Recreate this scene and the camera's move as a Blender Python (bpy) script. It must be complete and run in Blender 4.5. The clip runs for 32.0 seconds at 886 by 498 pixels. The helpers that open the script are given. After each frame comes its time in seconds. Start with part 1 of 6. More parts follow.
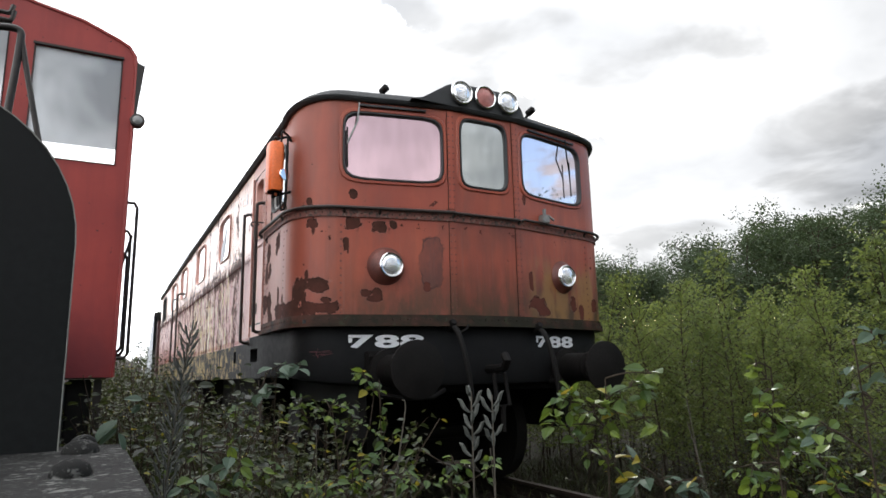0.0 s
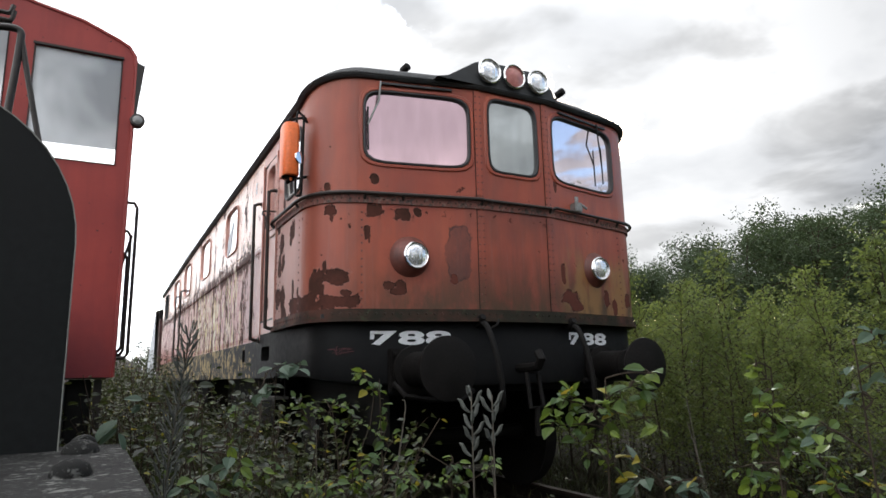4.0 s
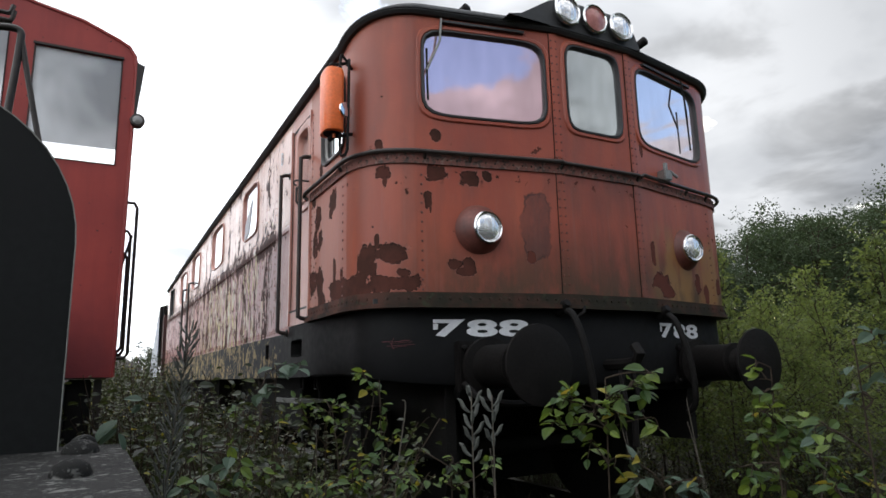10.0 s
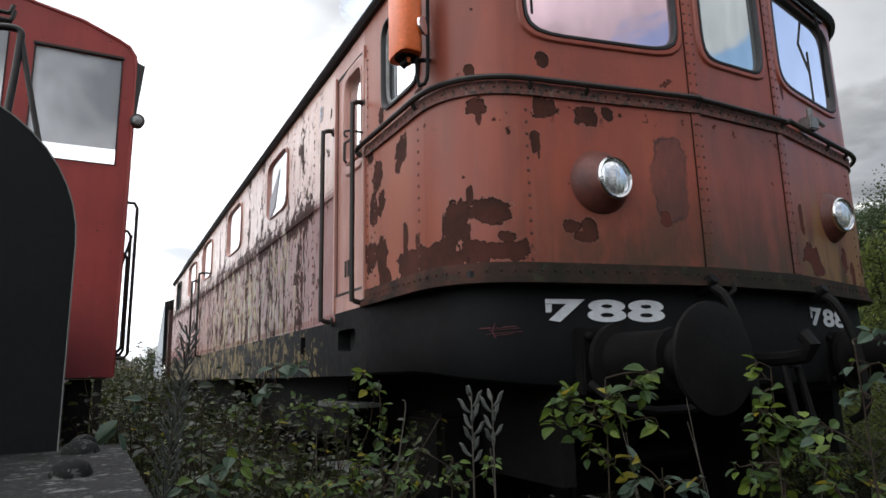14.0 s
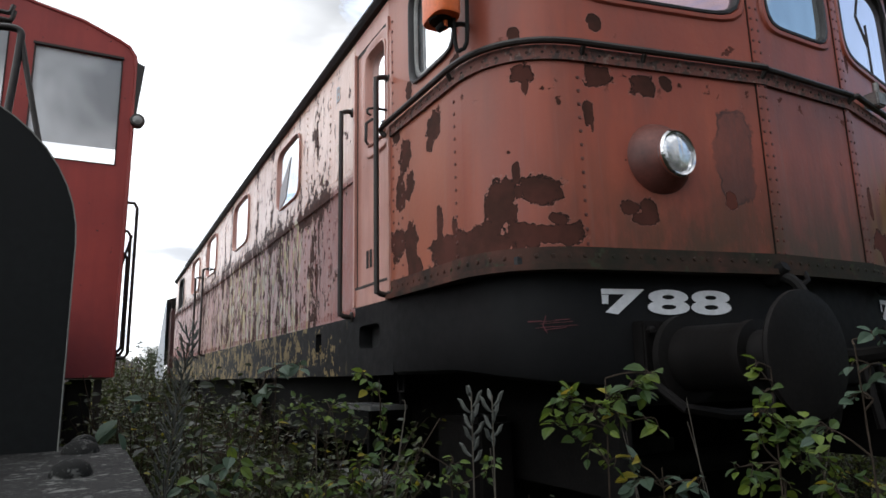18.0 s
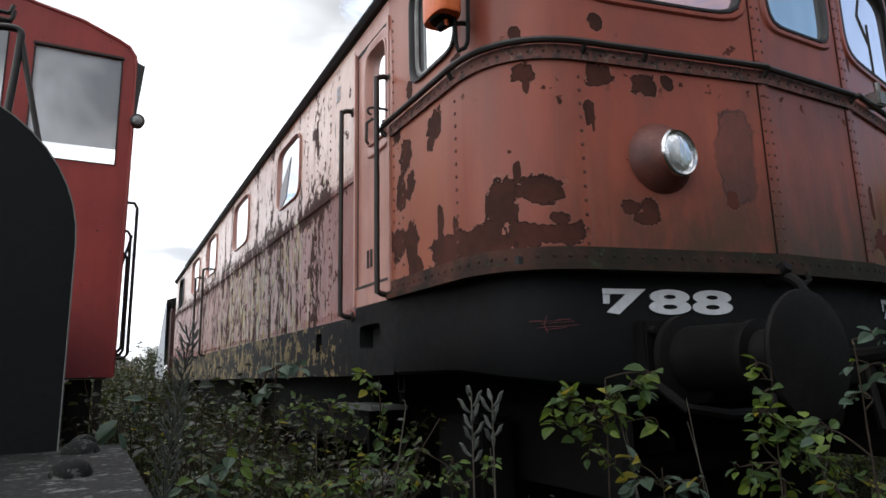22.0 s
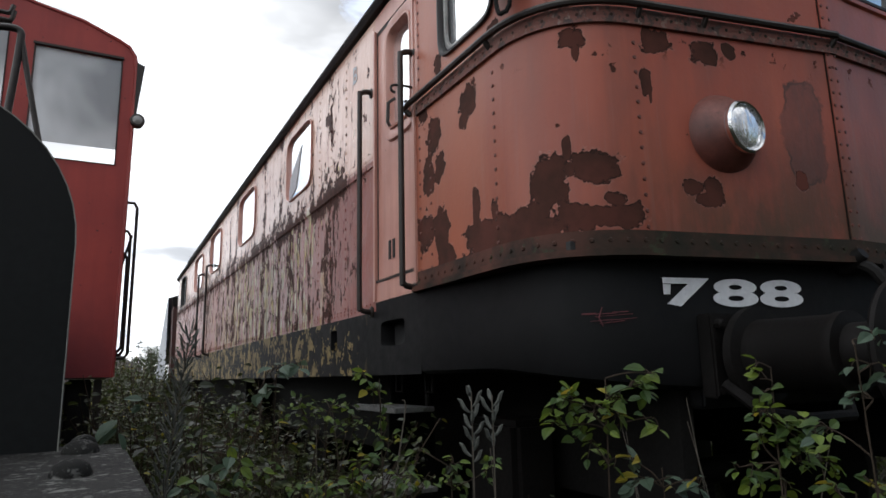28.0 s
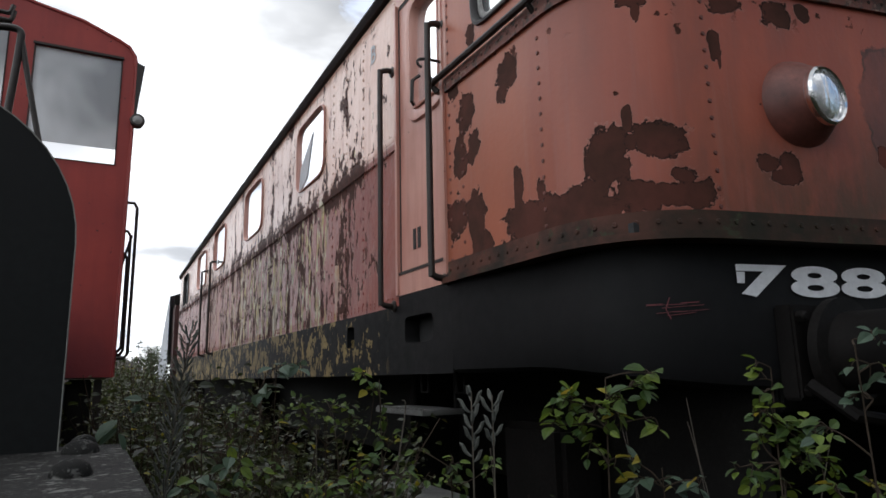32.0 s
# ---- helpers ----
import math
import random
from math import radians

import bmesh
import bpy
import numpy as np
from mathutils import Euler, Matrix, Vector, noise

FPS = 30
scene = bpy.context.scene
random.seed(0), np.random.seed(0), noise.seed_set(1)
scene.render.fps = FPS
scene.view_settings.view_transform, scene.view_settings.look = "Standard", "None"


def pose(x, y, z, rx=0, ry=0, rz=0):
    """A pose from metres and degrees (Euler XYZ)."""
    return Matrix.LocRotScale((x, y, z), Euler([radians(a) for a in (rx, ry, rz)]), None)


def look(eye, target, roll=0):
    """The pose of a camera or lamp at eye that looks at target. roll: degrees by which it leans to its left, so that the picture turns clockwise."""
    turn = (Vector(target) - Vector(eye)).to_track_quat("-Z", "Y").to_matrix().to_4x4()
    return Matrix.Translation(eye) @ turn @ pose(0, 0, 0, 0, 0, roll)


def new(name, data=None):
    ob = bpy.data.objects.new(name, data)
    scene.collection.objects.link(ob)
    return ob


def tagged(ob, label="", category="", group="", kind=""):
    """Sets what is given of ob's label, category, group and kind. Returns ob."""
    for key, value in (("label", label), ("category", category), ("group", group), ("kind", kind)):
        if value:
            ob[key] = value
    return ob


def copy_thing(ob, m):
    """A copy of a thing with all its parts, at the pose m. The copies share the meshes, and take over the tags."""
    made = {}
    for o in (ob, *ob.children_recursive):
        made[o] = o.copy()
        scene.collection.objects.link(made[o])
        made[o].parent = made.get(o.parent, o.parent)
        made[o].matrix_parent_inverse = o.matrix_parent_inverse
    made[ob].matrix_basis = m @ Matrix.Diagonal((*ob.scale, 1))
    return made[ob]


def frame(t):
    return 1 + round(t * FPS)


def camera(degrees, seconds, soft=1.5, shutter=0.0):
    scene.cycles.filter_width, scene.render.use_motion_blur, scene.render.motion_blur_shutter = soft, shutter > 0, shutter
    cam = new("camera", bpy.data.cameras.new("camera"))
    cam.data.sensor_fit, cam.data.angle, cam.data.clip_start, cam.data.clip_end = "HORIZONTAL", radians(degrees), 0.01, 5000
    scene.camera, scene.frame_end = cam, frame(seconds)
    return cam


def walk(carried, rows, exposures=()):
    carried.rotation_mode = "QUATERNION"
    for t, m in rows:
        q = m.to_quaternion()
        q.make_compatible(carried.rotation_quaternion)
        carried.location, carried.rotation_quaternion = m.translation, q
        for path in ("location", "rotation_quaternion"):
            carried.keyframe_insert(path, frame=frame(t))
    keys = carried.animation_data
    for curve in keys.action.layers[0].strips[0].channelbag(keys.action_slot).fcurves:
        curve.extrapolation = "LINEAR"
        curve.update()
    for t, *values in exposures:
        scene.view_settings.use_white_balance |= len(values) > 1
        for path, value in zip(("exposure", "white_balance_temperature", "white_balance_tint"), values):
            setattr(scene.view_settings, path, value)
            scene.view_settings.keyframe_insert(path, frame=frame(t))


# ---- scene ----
from collections import defaultdict

# The camera stands still on the ledge of the parked shunter.
cam = camera(68.73, 32.0, soft=1.6)
EYE = Vector((0.0, 0.0, 1.0))
YAW, PITCH, ROLL = radians(28.45), radians(10.98), -1.29
AIM = EYE + Vector((math.sin(YAW) * math.cos(PITCH), math.cos(YAW) * math.cos(PITCH), math.sin(PITCH)))
EXPOSURES = [(0, 0.40, 6350, 10), (3.5, 0.32, 6350, 10), (6, 0.22, 6350, 10), (9, 0.06, 6220, 10), (13, -0.06, 6220, 10), (18, -0.20, 6220, 10), (23, -0.23, 6220, 10), (28, -0.35, 6220, 10), (32, -0.45, 6220, 10)]
walk(cam, [(0, look(EYE, AIM, ROLL)), (32, look(EYE, AIM, ROLL))], EXPOSURES)


# ---- light ----
def build_light():
    w = bpy.data.worlds.new("sky")
    scene.world = w
    w.use_nodes = True
    nt = w.node_tree
    N, L = nt.nodes, nt.links
    N.clear()
    sky = N.new("ShaderNodeTexSky")
    sky.sky_type, sky.sun_disc = "NISHITA", False
    sky.sun_elevation, sky.sun_rotation = SUN_EL, SUN_AZ
    blue = N.new("ShaderNodeVectorMath")
    blue.operation = "SCALE"
    blue.inputs["Scale"].default_value = 0.26
    L.new(sky.outputs[0], blue.inputs[0])
    co = N.new("ShaderNodeTexCoord")
    # clouds lie on a flat layer: direction divided by its height
    sep = N.new("ShaderNodeSeparateXYZ")
    L.new(co.outputs["Generated"], sep.inputs[0])
    up = N.new("ShaderNodeMath")
    up.operation = "MAXIMUM"
    up.inputs[1].default_value = 0.0
    L.new(sep.outputs["Z"], up.inputs[0])
    add = N.new("ShaderNodeMath")
    add.operation = "ADD"
    add.inputs[1].default_value = 0.22
    L.new(up.outputs[0], add.inputs[0])
    div = N.new("ShaderNodeVectorMath")
    div.operation = "DIVIDE"
    cmb = N.new("ShaderNodeCombineXYZ")
    for k in range(3):
        L.new(add.outputs[0], cmb.inputs[k])
    L.new(co.outputs["Generated"], div.inputs[0])
    L.new(cmb.outputs[0], div.inputs[1])

    def cloud(scale, off, detail=6, rough=0.55, dist=0.4):
        m = N.new("ShaderNodeMapping")
        m.inputs["Location"].default_value = (off, off * 0.7, 0)
        n = N.new("ShaderNodeTexNoise")
        n.inputs["Scale"].default_value = scale
        n.inputs["Detail"].default_value = detail
        n.inputs["Roughness"].default_value = rough
        n.inputs["Distortion"].default_value = dist
        L.new(div.outputs[0], m.inputs[0])
        L.new(m.outputs[0], n.inputs[0])
        return n.outputs[0]

    def ramp(src, *stops):
        r = N.new("ShaderNodeValToRGB")
        e = r.color_ramp.elements
        while len(e) < len(stops):
            e.new(0.5)
        for k, (p, c) in enumerate(stops):
            e[k].position, e[k].color = p, (*c, 1)
        L.new(src, r.inputs[0])
        return r.outputs[0]

    ahead = N.new("ShaderNodeMath")
    ahead.operation = "MULTIPLY_ADD"
    ahead.inputs[1].default_value = 0.01
    L.new(sep.outputs["Y"], ahead.inputs[0])
    L.new(cloud(1.25, 3.1, 8, 0.6, 0.3), ahead.inputs[2])
    # the clouds break up behind, to the east
    def smooth(src, lo, hi, a, b):
        r = N.new("ShaderNodeMapRange")
        r.interpolation_type = "SMOOTHSTEP"
        for k, v in enumerate((lo, hi, a, b)):
            r.inputs[k + 1].default_value = v
        L.new(src, r.inputs[0])
        return r.outputs[0]

    eb = N.new("ShaderNodeMath")
    eb.operation = "MULTIPLY"
    L.new(smooth(sep.outputs["X"], 0.69, 0.78, 0.08, -0.2), eb.inputs[0])
    L.new(smooth(sep.outputs["Y"], 0.35, 0.0, 0.0, 1.0), eb.inputs[1])
    east = N.new("ShaderNodeMath")
    east.operation = "ADD"
    L.new(eb.outputs[0], east.inputs[0])
    L.new(ahead.outputs[0], east.inputs[1])
    gap = N.new("ShaderNodeVectorMath")
    gap.operation = "DOT_PRODUCT"
    gap.inputs[1].default_value = Vector((0.05, -0.84, 0.54)).normalized()
    L.new(co.outputs["Generated"], gap.inputs[0])
    open_sky = N.new("ShaderNodeMath")
    open_sky.operation = "SUBTRACT"
    L.new(east.outputs[0], open_sky.inputs[0])
    L.new(smooth(gap.outputs["Value"], 0.984, 0.998, 0.0, 0.2), open_sky.inputs[1])
    cover = ramp(open_sky.outputs[0], (0.385, (0, 0, 0)), (0.415, (1, 1, 1)))
    shade = ramp(cloud(1.7, 5.2, 5, 0.5, 0.2), (0.38, (0.70, 0.715, 0.74)), (0.48, (0.87, 0.88, 0.895)), (0.60, (1.15, 1.15, 1.15)))
    mix = N.new("ShaderNodeMix")
    mix.data_type = "RGBA"
    L.new(cover, mix.inputs[0])
    L.new(blue.outputs[0], mix.inputs[6])
    # thin bright cloud round the hidden sun
    dot = N.new("ShaderNodeVectorMath")
    dot.operation = "DOT_PRODUCT"
    dot.inputs[1].default_value = SUN_DIR
    L.new(co.outputs["Generated"], dot.inputs[0])
    glow = ramp(dot.outputs["Value"], (0.93, (0, 0, 0)), (0.995, (0.28, 0.275, 0.265)))
    sm = N.new("ShaderNodeVectorMath")
    # clouds are whiter to the west and overhead
    west = N.new("ShaderNodeMath")
    west.operation = "MULTIPLY_ADD"
    west.inputs[1].default_value = -0.25
    L.new(sep.outputs["Y"], west.inputs[0])
    L.new(sep.outputs["X"], west.inputs[2])
    lit2 = N.new("ShaderNodeMath")
    lit2.operation = "ADD"
    L.new(smooth(west.outputs[0], 0.27, -0.25, 0.62, 2.35), lit2.inputs[0])
    L.new(smooth(sep.outputs["Z"], 0.44, 0.62, 0.0, 0.6), lit2.inputs[1])
    dim = smooth(cloud(2.6, 1.7, 5, 0.5, 0.3), 0.36, 0.50, 0.62, 1.0)
    lit3 = N.new("ShaderNodeMath")
    lit3.operation = "MULTIPLY"
    L.new(lit2.outputs[0], lit3.inputs[0])
    L.new(dim, lit3.inputs[1])
    br = N.new("ShaderNodeVectorMath")
    br.operation = "SCALE"
    L.new(shade, br.inputs[0])
    L.new(lit3.outputs[0], br.inputs["Scale"])
    L.new(br.outputs[0], mix.inputs[7])
    L.new(mix.outputs[2], sm.inputs[0])
    L.new(glow, sm.inputs[1])
    bg = N.new("ShaderNodeBackground")
    bg.inputs[1].default_value = SKY
    out = N.new("ShaderNodeOutputWorld")
    L.new(sm.outputs[0], bg.inputs[0])
    L.new(bg.outputs[0], out.inputs[0])
    s = bpy.data.lights.new("sun", "SUN")
    s.energy, s.angle, s.color = SUN, radians(10), (1.0, 0.95, 0.87)
    ob = new("sun", s)
    ob.matrix_world = look(Vector(SUN_DIR) * 50, (0, 0, 0))


SUN, SKY = 1.5, 1.0
SUN_AZ, SUN_EL = radians(42), radians(19)
SUN_DIR = Vector((math.sin(SUN_AZ) * math.cos(SUN_EL), math.cos(SUN_AZ) * math.cos(SUN_EL), math.sin(SUN_EL)))
build_light()


# ---- materials ----
class Nodes:
    """A small node builder: each call returns an output socket."""

    def __init__(self, name):
        self.m = bpy.data.materials.new(name)
        self.m.use_nodes = True
        self.t = self.m.node_tree
        self.N, self.L = self.t.nodes, self.t.links
        self.b = self.N["Principled BSDF"]
        self.out = self.N["Material Output"]

    def put(self, sock, v):
        if hasattr(v, "is_output"):
            self.L.new(v, sock)
        elif isinstance(v, (tuple, list)) and len(v) == 3 and sock.type == "RGBA":
            sock.default_value = (*v, 1)
        else:
            sock.default_value = v

    def co(self, scale=(1, 1, 1), loc=(0, 0, 0)):
        c = self.N.new("ShaderNodeTexCoord")
        m = self.N.new("ShaderNodeMapping")
        m.inputs["Scale"].default_value, m.inputs["Location"].default_value = scale, loc
        self.L.new(c.outputs["Object"], m.inputs[0])
        return m.outputs[0]

    def noise(self, scale, vec=None, detail=4, rough=0.55, dist=0.0):
        n = self.N.new("ShaderNodeTexNoise")
        for k, v in (("Scale", scale), ("Detail", detail), ("Roughness", rough), ("Distortion", dist)):
            n.inputs[k].default_value = v
        self.L.new(vec or self.co(), n.inputs[0])
        return n.outputs[0]

    def math(self, op, a, b=0.0, clamp=False):
        n = self.N.new("ShaderNodeMath")
        n.operation, n.use_clamp = op, clamp
        self.put(n.inputs[0], a)
        self.put(n.inputs[1], b)
        return n.outputs[0]

    def step(self, v, lo, hi):
        n = self.N.new("ShaderNodeMapRange")
        self.put(n.inputs[0], v)
        n.inputs[1].default_value, n.inputs[2].default_value = lo, hi
        return n.outputs[0]

    def mix(self, f, a, b, blend="MIX"):
        n = self.N.new("ShaderNodeMix")
        n.data_type, n.blend_type = "RGBA", blend
        self.put(n.inputs[0], f)
        self.put(n.inputs[6], a)
        self.put(n.inputs[7], b)
        return n.outputs[2]

    def vary(self, col, amount, scale, vec=None, detail=5):
        """col lightened and darkened by a noise."""
        n = self.noise(scale, vec, detail)
        lo, hi = [c * (1 - amount) for c in col], [min(1, c * (1 + amount)) for c in col]
        return self.mix(self.step(n, 0.3, 0.7), tuple(lo), tuple(hi))

    def bump(self, h, strength=0.3, dist=0.01):
        n = self.N.new("ShaderNodeBump")
        n.inputs["Strength"].default_value, n.inputs["Distance"].default_value = strength, dist
        self.L.new(h, n.inputs["Height"])
        self.L.new(n.outputs[0], self.b.inputs["Normal"])

    def set(self, color=None, rough=None, metal=None, spec=None):
        for k, v in (("Base Color", color), ("Roughness", rough), ("Metallic", metal), ("Specular IOR Level", spec)):
            if v is not None:
                self.put(self.b.inputs[k], v)
        return self.m

    def xyz(self, vec=None):
        s = self.N.new("ShaderNodeSeparateXYZ")
        self.L.new(vec or self.co(), s.inputs[0])
        return s.outputs


def plain(name, col, rough=0.6, metal=0.0, amount=0.25, scale=6.0, bump=0.1, spec=None, fine=60):
    n = Nodes(name)
    big = n.vary(col, amount, scale)
    g = n.noise(fine, None, 3)
    n.set(n.mix(n.step(g, 0.35, 0.75), big, tuple(c * 0.8 for c in col)), n.step(g, -0.6, 1.6) if rough is None else n.math("ADD", n.math("MULTIPLY", g, 0.2), rough - 0.1), metal, spec)
    if bump:
        n.bump(g, bump, 0.003)
    return n.m


RUST, RUST2 = (0.026, 0.013, 0.010), (0.068, 0.027, 0.018)


def paint_front():
    """Faded orange-red paint with torn patches down to brown primer, moss stain low down."""
    n = Nodes("faded_red_paint")
    co = n.co()
    x, y, z = n.xyz(co)[:3]
    red = n.mix(n.step(n.noise(1.1, co, 5), 0.3, 0.7), (0.27, 0.052, 0.030), (0.40, 0.100, 0.052))
    red = n.mix(n.step(n.noise(7, n.co((1, 1, 0.25)), 5), 0.45, 0.8), red, (0.19, 0.062, 0.043))
    # distance round the nose: |x| + y, signed by side; the flank is lighter
    run = n.math("MULTIPLY", n.math("ADD", n.math("ABSOLUTE", x), y), n.math("SIGN", x))
    nose = n.step(run, -1.75, -0.95)
    red = n.mix(n.math("MULTIPLY", n.step(run, -1.6, -2.3), 0.7), red, (0.33, 0.112, 0.062))
    # rain streaks below the belt
    st = n.step(n.noise(16, n.co((1, 1, 0.06)), 6, 0.65), 0.42, 0.66)
    mid = n.math("MULTIPLY", n.step(x, -0.42, -0.30), n.step(z, 2.22, 1.6))
    st = n.math("MAXIMUM", st, n.math("MULTIPLY", mid, n.step(n.noise(5, n.co((1, 1, 0.3), (2, 2, 2)), 6, 0.65), 0.38, 0.62)))
    low = n.math("MAXIMUM", n.math("MULTIPLY", n.math("MULTIPLY", n.step(z, 2.1, 1.4), 0.7), nose), n.math("MULTIPLY", mid, 0.95))
    red = n.mix(n.math("MULTIPLY", n.math("MULTIPLY", st, low), 0.85), red, (0.075, 0.036, 0.027))
    # darker below the belt on the centre panel
    belt_dark = n.math("MULTIPLY", n.math("MULTIPLY", n.step(n.math("ABSOLUTE", x), 0.55, 0.30), n.step(z, 1.95, 2.22)), n.math("MULTIPLY", n.step(z, 2.36, 2.26), n.step(n.noise(4, n.co((1, 1, 0.5), (1, 7, 2)), 5, 0.6), 0.3, 0.65)))
    red = n.mix(n.math("MULTIPLY", belt_dark, 0.7), red, (0.06, 0.034, 0.028))
    # pale bloom in fine upright runs
    bloom = n.math("MULTIPLY", n.step(n.noise(26, n.co((1, 1, 0.05), (4, 2, 1)), 4, 0.6), 0.55, 0.75), n.step(z, 2.3, 1.9))
    red = n.mix(n.math("MULTIPLY", bloom, 0.4), red, (0.29, 0.14, 0.11))
    wine = n.step(n.noise(3.0, n.co((1, 1, 0.12), (6, 1, 3)), 4, 0.6), 0.42, 0.62)
    red = n.mix(n.math("MULTIPLY", wine, 0.38), red, (0.17, 0.038, 0.030))
    # moss and dirt close to the sole
    moss = n.math("MULTIPLY", n.step(z, 1.94, 1.5), n.step(n.noise(5, n.co((1, 1, 0.45)), 6, 0.65), 0.31, 0.54))
    red = n.mix(n.math("MULTIPLY", n.math("MULTIPLY", moss, n.math("ADD", n.math("MULTIPLY", nose, 0.85), 0.15)), 0.85), red, (0.048, 0.035, 0.020))
    # ochre undercoat beside the far headlight
    oc = n.math("MULTIPLY", n.step(x, 0.40, 0.55), n.math("MULTIPLY", n.step(z, 2.05, 1.85), n.step(n.noise(3.4, n.co((1.6, 1, 0.5)), 5), 0.45, 0.56)))
    red = n.mix(n.math("MULTIPLY", oc, 0.8), red, (0.25, 0.135, 0.05))
    # a worn brown stain beside the headlight
    sa = n.math("MULTIPLY", n.math("ADD", run, 0.55), 1 / 0.12)
    sb = n.math("MULTIPLY", n.math("SUBTRACT", z, 1.91), 1 / 0.22)
    worn = n.math("ADD", n.math("POWER", n.math("ADD", n.math("POWER", n.math("ABSOLUTE", sa), 3), n.math("POWER", n.math("ABSOLUTE", sb), 3)), 0.333), n.math("MULTIPLY", n.math("SUBTRACT", n.noise(8, co, 5, 0.6), 0.5), 1.3))
    red = n.mix(n.math("MULTIPLY", n.step(worn, 1.04, 0.94), n.step(n.noise(7, n.co((1, 1, 0.4)), 6, 0.7), 0.12, 0.72)), red, (0.075, 0.031, 0.026))
    rim = n.math("MULTIPLY", n.step(worn, 1.06, 1.0), n.step(worn, 0.90, 0.98))
    red = n.mix(n.math("MULTIPLY", rim, n.step(n.noise(4, co, 3), 0.42, 0.6)), red, (0.025, 0.014, 0.011))
    warp = n.noise(9, co, 5, 0.65)
    warp2 = n.noise(26, co, 5, 0.7)
    field = None
    for cx, cz, rx, rz in PATCHES:
        a = n.math("MULTIPLY", n.math("SUBTRACT", run, cx), 1 / rx)
        b = n.math("MULTIPLY", n.math("SUBTRACT", z, cz), 1 / rz)
        d = n.math("POWER", n.math("ADD", n.math("POWER", n.math("ABSOLUTE", a), 2.3), n.math("POWER", n.math("ABSOLUTE", b), 2.3)), 0.435)
        field = d if field is None else n.math("MINIMUM", field, d)
    field = n.math("ADD", field, n.math("MULTIPLY", n.math("SUBTRACT", warp, 0.5), 2.3))
    field = n.math("ADD", field, n.math("MULTIPLY", n.math("SUBTRACT", warp2, 0.5), 1.1))
    foot = n.math("MULTIPLY", n.step(z, 1.54, 1.46), n.math("MULTIPLY", n.step(run, -2.75, -2.55), n.step(run, -1.45, -1.65)))
    field = n.math("SUBTRACT", field, n.math("MULTIPLY", foot, 0.55))
    mask = n.step(field, 1.0, 0.97)
    # flaking along the belt and small chips
    near = n.math("MULTIPLY", n.step(z, 2.12, 2.2), n.step(z, 2.42, 2.3))
    chips = n.math("MULTIPLY", near, n.step(n.noise(13, co, 4, 0.6), 0.635, 0.645))
    dots = n.step(n.noise(11, co, 3, 0.5), 0.735, 0.75)
    mask = n.math("MAXIMUM", mask, n.math("MAXIMUM", chips, dots))
    brown = n.mix(n.noise(12, co, 6, 0.7), RUST, RUST2)
    brown = n.mix(n.math("MULTIPLY", n.step(n.noise(5, co, 4), 0.42, 0.62), 0.55), brown, (0.105, 0.034, 0.025))
    brown = n.mix(n.math("MULTIPLY", n.step(run, -0.85, -0.7), 0.6), brown, (0.13, 0.042, 0.031))
    # painted shadow line and bright lip where the paint stands off
    edge = n.math("MULTIPLY", n.step(field, 1.06, 1.0), n.step(field, 0.82, 0.95))
    red = n.mix(n.math("MULTIPLY", n.step(field, 1.08, 1.02), 0.45), red, (0.34, 0.15, 0.11))
    brown = n.mix(edge, brown, (0.02, 0.011, 0.009))
    n.set(n.mix(mask, red, brown), n.math("ADD", n.math("MULTIPLY", mask, 0.38), n.math("ADD", 0.33, n.math("MULTIPLY", n.noise(5, n.co((1, 1, 0.35)), 4), 0.16))), 0.0, n.math("SUBTRACT", 0.40, n.math("MULTIPLY", mask, 0.28)))
    h = n.math("ADD", n.math("MULTIPLY", n.noise(40, co, 4), 0.15), n.math("SUBTRACT", 1.0, mask))
    n.bump(n.math("ADD", h, n.math("MULTIPLY", n.noise(2.0, n.co((1, 1, 0.5)), 2), 1.1)), 0.8, 0.007)
    return n.m


